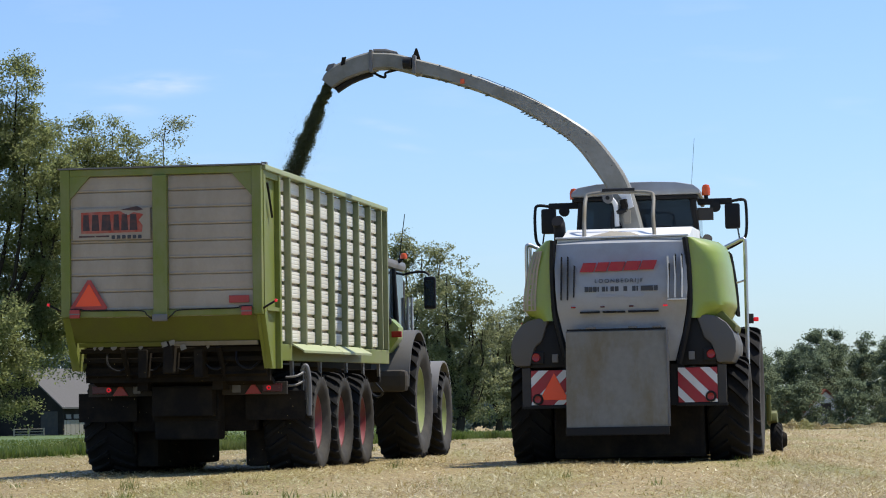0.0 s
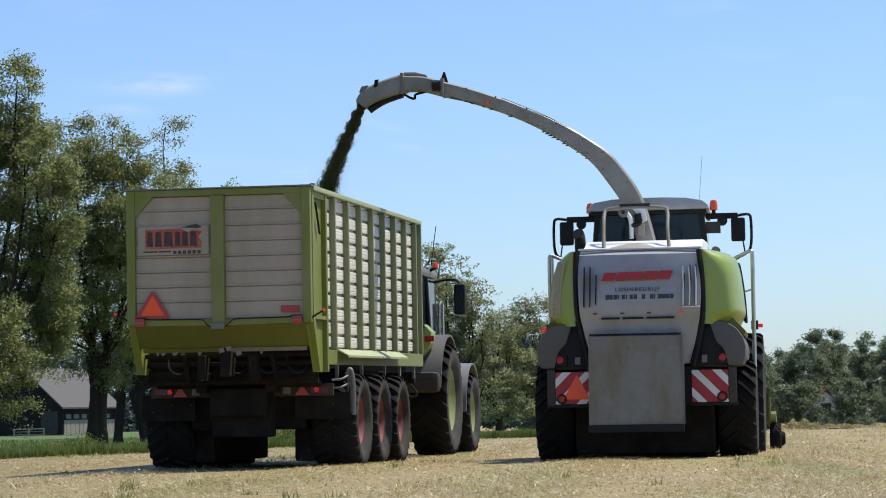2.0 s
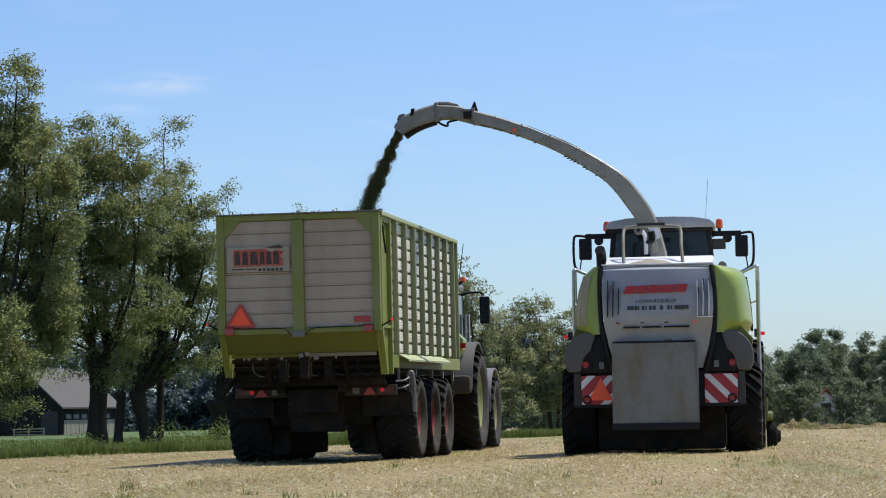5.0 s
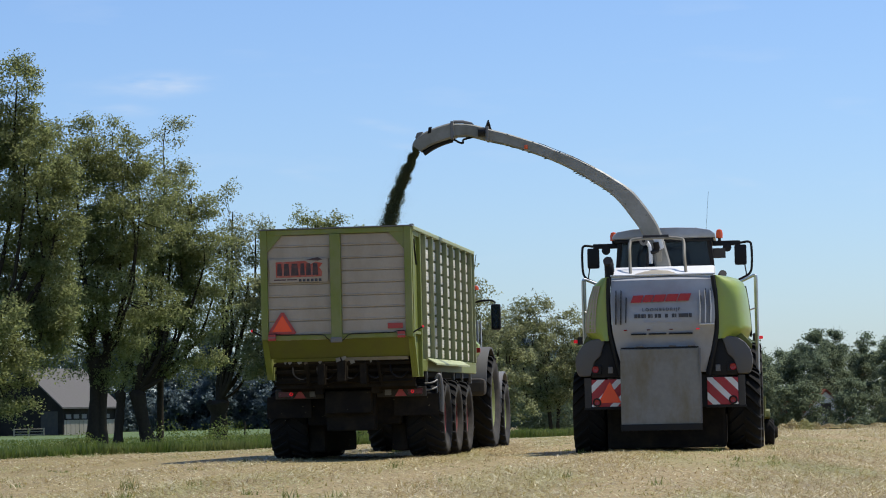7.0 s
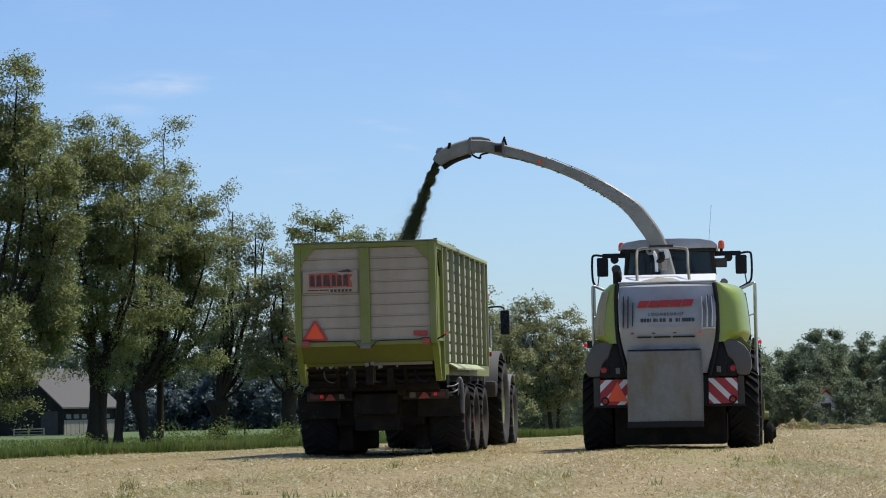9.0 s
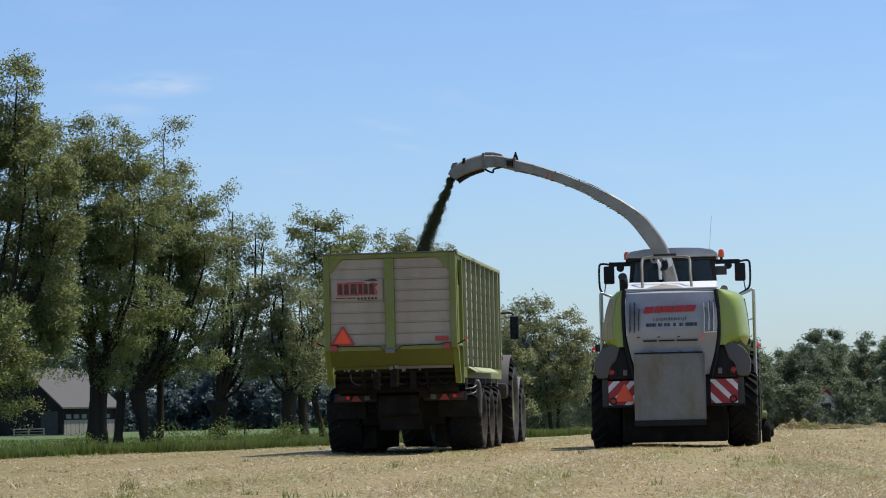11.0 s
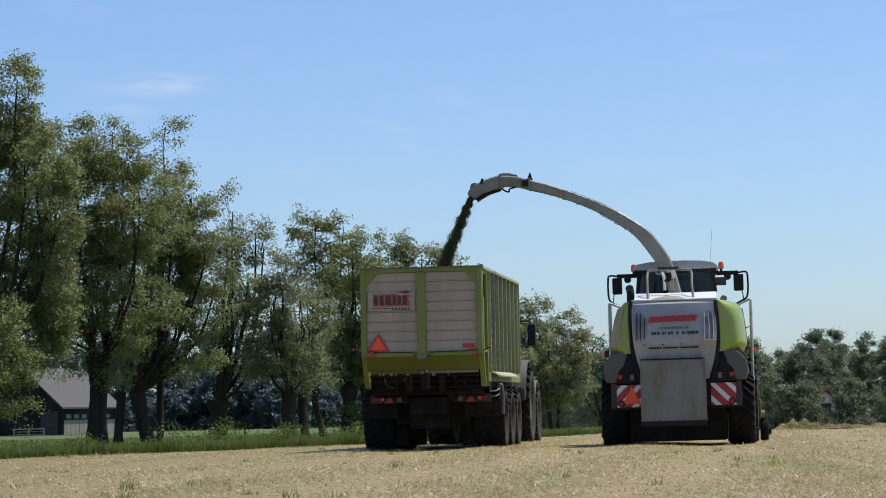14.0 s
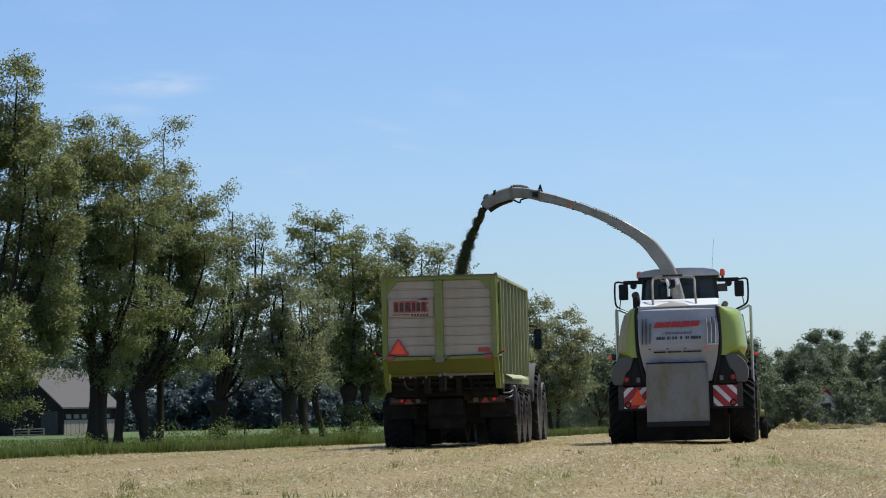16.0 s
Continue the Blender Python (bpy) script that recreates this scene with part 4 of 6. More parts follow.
def harvester():
    h = root("forage_harvester", "lime and silver self-propelled forage harvester with a tall spout", "harvester")
    # rear hood: gently bowed silver panel, leaning forward towards the top
    rows = []
    for z, y, x0, x1 in ((3.0, 0.34, -0.83, 0.825), (2.92, 0.16, -0.86, 0.845), (2.6, 0.07, -0.88, 0.875), (2.3, 0.03, -0.87, 0.885), (2.05, 0.02, -0.85, 0.865), (1.98, 0.06, -0.84, 0.855), (1.70, 0.08, -0.78, 0.80), (1.34, 0.14, -0.68, 0.70)):
        rows.append([(x0, y + 0.06, z), (x0 * 0.55, y + 0.015, z), (0.0, y, z), (x1 * 0.55, y + 0.015, z), (x1, y + 0.06, z)])
    hood = smooth_plate(rows, "rear_hood", "silver", h, "silver-grey rear engine hood with red and slate print")
    # red mark as a row of plain slanted blocks
    for x, w in ((-0.535, 0.175), (-0.335, 0.15), (-0.165, 0.19), (0.045, 0.19), (0.255, 0.19)):
        z0, z1 = 2.535 + 0.02 * (x + 0.5), 2.655 + 0.02 * (x + 0.5)
        part("red_block", prism([(x, z0), (x + w, z0), (x + w + 0.05, z1), (x + 0.05, z1)], "y", 0.030, 0.062), "red", hood)
    text = bpy.data.curves.new("word", "FONT")
    text.body, text.size, text.align_x, text.extrude, text.space_character = "LOONBEDRIJF", 0.075, "CENTER", 0.006, 1.45
    holder = new("word_source", text)
    bpy.context.view_layer.update()
    me = bpy.data.meshes.new_from_object(holder.evaluated_get(bpy.context.evaluated_depsgraph_get()))
    bpy.data.objects.remove(holder)
    put("word_print", me, "grey_print", hood, "", pose(-0.02, 0.028, 2.385, 90, 0, 0))
    for i, w in enumerate((0.05, 0.045, 0.045, 0.02, 0.045, 0.02, 0.045, 0.05, 0.0, 0.05, 0.0, 0.045, 0.02, 0.06, 0.06, 0.045, 0.05)):
        if w:
            x = -0.475 + i * 0.0575
            part("print_bar", box(x, x + w, 0.024, 0.048, 2.27, 2.335), "grey_print", hood)
    for x, w in ((-0.32, 0.24), (-0.04, 0.05), (0.05, 0.27)):
        part("pale_bar", box(x, x + w, 0.02, 0.045, 2.19, 2.225), "pale_print", hood)
    for s, x0 in ((-1, -0.80), (1, 0.63)):
        for k in range(3):
            x = x0 + k * 0.085
            lo, hi = (2.17, 2.74) if k != (2 if s < 0 else 0) else (2.2, 2.62)
            part("vent", prism([(x, lo), (x + 0.013, lo - 0.003), (x + 0.022, (lo + hi) / 2), (x + 0.032, hi), (x + 0.018, hi + 0.012), (x + 0.007, (lo + hi) / 2)], "y", 0.02, 0.10), "black", hood)
    # white fins and sill paint in the sunlit edges of the vent
    for s in (0.62, 0.71, 0.80):
        part("vent_fin", prism([(s, 2.17), (s + 0.02, 2.165), (s + 0.03, 2.45), (s + 0.02, 2.72), (s + 0.005, 2.72), (s + 0.012, 2.45)], "y", -0.005, 0.075), "white", hood)
    part("vent_sill", box(0.62, 0.87, 0.0, 0.08, 2.135, 2.155, 0.004), "white", hood)
    for x0, x1 in ((-0.54, -0.28), (-0.24, 0.06), (0.10, 0.50)):
        part("slot", box(x0, x1, 0.0, 0.09, 1.985, 2.01), "black", hood)
    for x0, x1 in ((-0.62, -0.26), (-0.22, 0.12), (0.16, 0.56)):
        part("lower_slot", box(x0, x1, 0.03, 0.12, 1.745, 1.775), "black", hood)
    for x, mat in ((-0.63, "lamp_red"), (-0.24, "lamp_dull"), (0.14, "lamp_dull"), (0.59, "led")):
        part("rear_led", box(x - 0.03, x + 0.03, 0.01, 0.06, 2.058, 2.078, 0.006), mat, hood)
    # black rubber edge between hood and sides
    for s, pts in ((-1, ((-0.90, 2.97), (-0.915, 2.6), (-0.90, 2.1), (-0.84, 1.75), (-0.73, 1.3))), (1, ((0.86, 2.97), (0.90, 2.6), (0.905, 2.1), (0.855, 1.75), (0.745, 1.3)))):
        part("dark_seam", rod(rounded([(x, 0.16, z) for x, z in pts], 3), 0.04, 6), "black", h)
    # lime side panels with a bowed corner
    for s in (-1, 1):
        rows = []
        # height, inner edge, bowed corner, widest place; depth of the corner and of the widest place
        if s > 0:
            shape = ((2.975, 0.87, 1.02, 1.12, 0.40, 0.9), (2.93, 0.88, 1.14, 1.27, 0.32, 0.8), (2.86, 0.885, 1.22, 1.365, 0.26, 0.75), (2.76, 0.895, 1.265, 1.41, 0.22, 0.75), (2.6, 0.905, 1.29, 1.44, 0.19, 0.75), (2.3, 0.915, 1.31, 1.47, 0.17, 0.75), (2.12, 0.905, 1.322, 1.485, 0.165, 0.75), (2.06, 0.903, 1.322, 1.487, 0.165, 0.75), (2.02, 0.90, 1.30, 1.475, 0.20, 0.75), (1.95, 0.895, 1.25, 1.44, 0.27, 0.75), (1.90, 0.89, 1.20, 1.41, 0.33, 0.75))
        else:
            shape = ((2.98, 0.90, 1.035, 1.056, 0.34, 0.9), (2.86, 0.92, 1.154, 1.16, 0.26, 0.8), (2.6, 0.94, 1.237, 1.24, 0.2, 0.8), (2.3, 0.95, 1.292, 1.28, 0.17, 0.8), (2.12, 0.94, 1.309, 1.294, 0.165, 0.8), (2.06, 0.94, 1.308, 1.294, 0.165, 0.8), (2.02, 0.935, 1.285, 1.28, 0.20, 0.8), (1.95, 0.93, 1.235, 1.24, 0.27, 0.8), (1.90, 0.92, 1.19, 1.20, 0.33, 0.8))
        for z, x0, x1, x2, y1, y2 in shape:
            rows.append([(s * x0, 0.17, z), (s * (x0 * .6 + x1 * .4), 0.18, z), (s * x1, y1 + .08, z), (s * x2, y2, z), (s * (x2 - 0.02), 1.5, z), (s * (x2 - 0.12), 2.1, z)])
        side = smooth_plate(rows, "side_panel", "lime", h, "glossy lime green side panel" if s > 0 else "lime green side panel with a yellowed cooling screen")
        # added olive band: the shade under the side panel's curve
        part("undercut_shade_band", prism([(s * 0.93, 1.995), (s * (1.32 if s < 0 else 1.33), 1.98), (s * (1.40 if s < 0 else 1.50), 1.80), (s * (1.38 if s < 0 else 1.48), 1.72), (s * 1.25, 1.86), (s * 0.90, 1.93)], "y", 0.36, 1.9, 0.015), "olive", h, smooth=30)
        if s < 0:
            bm = bmesh.new()
            levels = [r[0] for r in shape[::-1]]

            def skin(u, z):
                """A place on the panel's outer face, u from its middle round the corner."""
                x0, x1, x2, y1, y2 = (float(np.interp(z, levels, [r[i] for r in shape[::-1]])) for i in range(1, 6))
                pts = ((x0 * 0.45 + x1 * 0.55, 0.20), (x1 + 0.005, y1 + 0.06), (x2 + 0.03, y2))
                return (-float(np.interp(u, (0, 0.5, 1), [p[0] for p in pts])), float(np.interp(u, (0, 0.5, 1), [p[1] for p in pts])) - 0.03, z)

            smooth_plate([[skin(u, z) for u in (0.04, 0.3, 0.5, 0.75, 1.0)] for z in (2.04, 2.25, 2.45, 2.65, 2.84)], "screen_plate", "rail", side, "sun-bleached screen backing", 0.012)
            for k in range(12):
                z = 2.05 + k * 0.07
                rod([skin(0.04, z), skin(0.3, z), skin(0.5, z), skin(1.0, z)], 0.012, 4, bm)
            for u in (0.04, 0.2, 0.36, 0.5, 0.65, 0.8):
                rod([skin(u, z) for z in (2.05, 2.2, 2.4, 2.6, 2.75, 2.84)], 0.015, 4, bm)
            part("cooling_screen", bm, "cream", h, "yellowed wire cooling screen")
        else:
            for k in range(3):
                part("side_vent", rod(rounded([(1.40, 0.85 + 0.3 * k, 2.80), (1.435, 0.9 + 0.3 * k, 2.58), (1.466, 0.95 + 0.3 * k, 2.3), (1.485, 0.98 + 0.3 * k, 1.95)], 4), 0.022, 6), "black", h)
            for z, w in ((2.50, 0.20), (2.44, 0.30), (2.38, 0.26), (2.28, 0.2)):
                part("pale_bar", box(1.335, 1.345, 0.42, 0.42 + w, z, z + 0.025), "pale_print", side)
    # grey fenders, lamps, striped boards
    for s in (-1, 1):
        fender = part("fender", prism([(s * 0.98, 1.93), (s * 1.12, 1.945), (s * 1.26, 1.915), (s * 1.38, 1.83), (s * 1.465, 1.71), (s * 1.505, 1.58), (s * 1.50, 1.44), (s * 1.45, 1.30), (s * 1.24, 1.30), (s * 1.21, 1.44), (s * 1.17, 1.56), (s * 1.08, 1.63)], "y", 0.20, 2.2, 0.045), "fender", h, "grey plastic rear fender", 30)
        part("fender_inner", prism([(s * 0.90, 1.90), (s * 0.985, 1.92), (s * 1.10, 1.64), (s * 1.20, 1.56), (s * 1.24, 1.28), (s * 0.76, 1.28), (s * 0.80, 1.5)], "y", 0.26, 1.2, 0.02), "black", h, smooth=30)
        part("lamp_box", box(s * 1.06, s * 1.24, 0.225, 0.30, 1.33, 1.50, 0.02), "black", h)
        part("round_tail_lamp", turned([(0.205, 0.0), (0.20, 0.05), (0.23, 0.062)], 20, axis="y", centre=(s * 1.165, 0, 1.42)), "lamp_red", h, "round red tail lamp", 40)
        part("plate_lamp", box(s * 0.87, s * 0.95, 0.22, 0.26, 1.35, 1.46, 0.008), "light_grey", h)
        board = part("striped_board", box(s * 0.72, s * 1.24, 0.25, 0.275, 0.785, 1.245, 0.004), "red", h, "red and white striped warning board")
        for c in (-0.36, -0.03, 0.30):
            # white stripes falling outwards, cut to the board
            pts = cut_polygon([(c, 0.0), (c + 0.13, 0.0), (c + 0.59, 0.46), (c + 0.46, 0.46)], 0.0, 0.52)
            if len(pts) > 2:
                part("white_stripe", prism([(s * (1.24 - u), 0.785 + v) for u, v in pts], "y", 0.244, 0.249), "white", board)
        part("lamp_housing", turned([(0.215, 0.0), (0.21, 0.066), (0.245, 0.075)], 18, axis="y", centre=(s * 1.15, 0, 0.86)), "black", h, smooth=40)
        part("low_lamp", turned([(0.205, 0.0), (0.20, 0.045), (0.245, 0.055)], 18, axis="y", centre=(s * 1.15, 0, 0.86)), "lamp_red", h, "round red lower lamp", 40)
        part("board_frame", box(s * 1.245, s * 1.36, 0.24, 0.30, 0.75, 1.28, 0.01), "grey", h)
        part("lower_bumper", box(s * 0.70, s * 1.37, 0.24, 0.34, 0.735, 0.78, 0.008), "black", h)
        part("rear_beam", box(s * 0.62, s * 0.80, 0.28, 0.36, 0.75, 1.3), "black", h)
    tri = part("warning_triangle", prism([(-1.13, 0.85), (-0.74, 0.85), (-0.93, 1.21)], "y", 0.232, 0.243, 0.004), "fluor", h, "orange slow-vehicle triangle")
    # rear deflector sheet
    flap = part("deflector_sheet", prism([(-0.10, 1.735), (-0.06, 1.75), (-0.155, 0.50), (-0.20, 0.42), (-0.225, 0.42)], "x", -0.725, 0.605), "sheet", h, "scuffed grey metal deflector sheet with a rubber lip")
    part("rubber_lip", box(-0.735, 0.625, -0.25, -0.20, 0.37, 0.48, 0.008), "black", flap)
    part("sheet_edge", box(0.606, 0.632, -0.17, -0.06, 0.48, 1.74), "light_grey", flap)
    part("fold", box(-0.715, 0.595, -0.075, -0.03, 1.752, 1.775, 0.004), "black", flap)
    for x in (-0.45, 0.1, 0.42):
        part("hinge", box(x, x + 0.12, -0.09, -0.03, 1.776, 1.80, 0.005), "light_grey", flap)
    # deck behind the cab
    part("deck", prism([(0.30, 2.99), (0.45, 3.02), (0.9, 3.05), (1.6, 3.21), (3.3, 3.27), (3.3, 2.4), (0.30, 2.4)], "x", -0.86, 0.88, 0.02), "white", h, "white engine deck", 30)
    part("deck_vent", box(0.40, 0.58, 1.62, 1.80, 3.222, 3.232), "black", h)
    part("deck_edge", box(-0.88, 0.90, 0.26, 0.34, 2.995, 3.02, 0.008), "white", h)
    part("chaff_heap", sheet_mesh_bm(-0.12, 0.78, 0.42, 0.25, 3.02, 0.10), "plank", h, "heap of dry chaff on the deck", 50)
    part("hoop_rail", rod(rounded([(-0.56, 1.0, 3.03), (-0.575, 1.2, 3.35), (-0.575, 1.45, 3.62), (-0.50, 1.5, 3.69), (-0.1, 1.5, 3.71), (0.28, 1.5, 3.69), (0.36, 1.45, 3.62), (0.37, 1.2, 3.35), (0.40, 1.0, 3.03)], 5), 0.028, 8), "sheet", h, "bent tube guard rail", 60)
    part("hoop_pad", rod([(-0.35, 1.5, 3.735), (0.1, 1.5, 3.735)], 0.03, 8), "black", h)
    part("exhaust_stack", rod(rounded([(-0.95, 1.5, 2.9), (-0.95, 1.5, 3.15), (-0.955, 1.48, 3.27), (-0.97, 1.40, 3.33)], 4), 0.085, 14), "black", h, "black exhaust stack", 50)
    part("intake", rod(rounded([(0.98, 2.9, 2.95), (0.98, 2.9, 3.05), (1.02, 2.8, 3.12)], 4), 0.07, 12), "black", h, smooth=50)
    # cab
    cab = part("cab_body", box(-0.86, 0.86, 3.45, 5.0, 2.0, 3.25, 0.05), "grey", h)
    part("roof", prism([(-0.98, 3.80), (-0.97, 3.87), (-0.88, 3.94), (-0.6, 3.985), (-0.2, 4.0), (0.2, 4.0), (0.55, 3.985), (0.80, 3.94), (0.89, 3.87), (0.90, 3.80)], "y", 3.3, 5.2, 0.035), "silver", h, "light grey rounded cab roof", 40)
    part("roof_rim", box(-0.94, 0.86, 3.34, 5.1, 3.74, 3.80, 0.02), "black", h)
    for s in (-1, 1):
        part("cab_pillar", rod([(s * 0.86 - 0.03, 3.5, 3.15), (s * 0.80 - 0.03, 3.45, 3.80)], 0.05, 8), "black", h)
        part("side_window", prism([(3.52, 3.2), (4.95, 3.2), (4.9, 3.76), (3.5, 3.76)], "x", s * 0.85 - 0.03, s * 0.86 - 0.03), "glass", h)
        b = part("beacon_stem", rod([(s * 0.965, 3.634, 3.74), (s * 0.965, 3.634, 3.82)], 0.03, 8), "black", h)
        part("beacon", turned([(3.80, 0.0), (3.80, 0.062), (3.90, 0.062), (3.95, 0.045), (3.965, 0.0)], 18, axis="z", centre=(s * 0.965, 3.634, 0)), "amber", b, "orange warning beacon", 40)
        arm = part("mirror_beam", box(s * 0.84, s * 1.34, 3.58, 3.68, 3.66, 3.75, 0.02), "black", h)
        part("mirror_arm", rod(rounded([(s * 1.30, 3.62, 3.70), (s * 1.50, 3.62, 3.72), (s * 1.54, 3.60, 3.62), (s * 1.54, 3.6, 3.3), (s * 1.50, 3.6, 3.15), (s * 1.36, 3.6, 3.06), (s * 1.12, 3.6, 2.95)], 4), 0.022, 8), "black", arm, smooth=60)
        part("mirror", box(s * 1.23, s * 1.45, 3.56, 3.66, 3.30, 3.67, 0.035), "black", arm, "black wing mirror", 40)
        part("mirror_stem", rod([(s * 1.41, 3.6, 3.32), (s * 1.44, 3.6, 3.12)], 0.012, 6), "black", arm)
        part("work_lamp", turned([(3.50, 0.0), (3.51, 0.08), (3.6, 0.07), (3.62, 0.0)], 14, axis="y", centre=(s * 1.10, 0, 3.62)), "black", arm, smooth=40)
    part("rear_window", prism([(-0.86, 3.2), (0.80, 3.2), (0.76, 3.76), (-0.82, 3.76)], "y", 3.44, 3.45), "glass", h, "tinted cab rear window")
    part("inner_mirror", box(0.84, 1.07, 3.5, 3.56, 3.43, 3.61, 0.01), "grey", h)
    part("windscreen", prism([(-0.84, 3.2), (0.78, 3.2), (0.74, 3.76), (-0.80, 3.76)], "y", 4.96, 4.97), "glass", h)
    part("seat", box(-0.42, 0.1, 4.1, 4.25, 3.0, 3.52, 0.06), "black", h)
    part("antenna", rod([(0.72, 4.2, 3.98), (0.78, 4.2, 4.70)], 0.0028, 5), "black", h)
    part("front_body", box(-1.1, 1.1, 2.9, 5.0, 0.9, 2.2, 0.08), "grey", h)
    part("engine_block", box(-0.8, 0.8, 0.6, 3.0, 0.75, 2.4, 0.05), "chassis", h)
    # two added dark boxes fill the shaded space under the machine
    part("dark_underbody_fill", box(-1.02, 1.02, 0.9, 5.4, 0.05, 0.95, 0.06), "chassis", h)
    part("dark_header_fill", box(-1.55, 1.55, 6.15, 6.28, 0.05, 0.95, 0.02), "chassis", h)
    part("rear_axle", rod([(-1.1, 1.6, 0.74), (1.1, 1.6, 0.74)], 0.13, 10), "chassis", h)
    part("front_axle", rod([(-1.1, 4.45, 0.97), (1.1, 4.45, 0.97)], 0.2, 10), "chassis", h)
    for s in (-1, 1):
        wheel(h, s * 1.335, 1.6, 0.74, 0.57, 0.37, 20, "rim_white", "rear_wheel", 0.05, 0.06, 0.12)
        wheel(h, s * 1.33, 4.45, 0.985, 0.70, 0.46, 20, "rim_white", "front_wheel", 0.06, 0.07, 0.15)
    # ladder rails
    for s in (-1, 1):
        x = s * 1.60 if s > 0 else -1.42
        part("grab_rail", rod(rounded([(x - s * 0.30, 1.6, 2.90), (x - s * 0.12, 1.55, 2.98), (x - s * 0.02, 1.5, 3.01), (x, 1.5, 2.9), (x, 1.5, 2.4), (x, 1.5, 1.3)], 5), 0.026, 8), "steel", h, "bright steel grab rail", 60)
        part("second_rail", rod([(x - s * 0.02, 1.75, 3.0), (x - s * 0.02, 1.75, 1.3)], 0.022, 8), "steel", h, smooth=60)
        part("rail_rung", rod([(x, 1.5, 2.45), (x - s * 0.16, 1.5, 2.40)], 0.014, 6), "steel", h)
        part("side_marker", box(s * 1.63, s * 1.70, 3.0, 3.06, 1.93, 1.99, 0.015), "led", h, "lit red side marker lamp")
        part("marker_bracket", box(s * 1.52, s * 1.63, 3.0, 3.05, 1.90, 2.04, 0.01), "grey", h)
    # pick-up header in front
    part("header_frame", box(-1.6, 1.6, 6.3, 6.6, 0.35, 0.85, 0.05), "olive", h, "lime green pick-up header")
    part("feed_channel", box(-0.5, 0.5, 5.0, 6.3, 0.5, 1.1, 0.05), "grey", h)
    for s in (-1, 1):
        part("header_arm", prism([(6.3, 0.50), (6.35, 0.62), (6.6, 0.66), (6.95, 0.50), (6.9, 0.42)], "x", s * 1.66, s * 1.82, 0.02), "olive", h, smooth=30)
        part("header_post", rod([(s * 1.70, 6.3, 0.5), (s * 1.70, 6.3, 0.90)], 0.04, 8), "olive", h)
        wheel(h, s * 1.80, 6.62, 0.27, 0.19, 0.12, 16, "rim_white", "gauge_wheel", 0.01, 0.03, 0.04)
    spout(h)
    return h


def cut_polygon(pts, lo, hi):
    """The polygon cut to lo <= u <= hi."""
    for keep, edge in ((lambda p: p[0] >= lo, lo), (lambda p: p[0] <= hi, hi)):
        out = []
        for i, a in enumerate(pts):
            b = pts[(i + 1) % len(pts)]
            if keep(a):
                out.append(a)
            if keep(a) != keep(b):
                f = (edge - a[0]) / (b[0] - a[0])
                out.append((edge, a[1] + f * (b[1] - a[1])))
        pts = out
        if not pts:
            break
    return pts


def sheet_mesh_bm(x, y, rx, ry, z, top):
    """A low heap on a round foot."""
    bm = bmesh.new()
    rnd = random.Random(4)
    rings = [[bm.verts.new((x + rx * f * math.cos(a), y + ry * f * math.sin(a), z + top * (1 - f * f) * rnd.uniform(0.7, 1.1))) for a in (2 * math.pi * k / 16 for k in range(16))] for f in (1.0, 0.75, 0.5, 0.25)]
    tip = bm.verts.new((x, y, z + top))
    for a, b in zip(rings, rings[1:]):
        for k in range(16):
            bm.faces.new((a[k], a[(k + 1) % 16], b[(k + 1) % 16], b[k]))
    for k in range(16):
        bm.faces.new((rings[-1][k], rings[-1][(k + 1) % 16], tip))
    bm.faces.new(rings[0][::-1])
    return bm


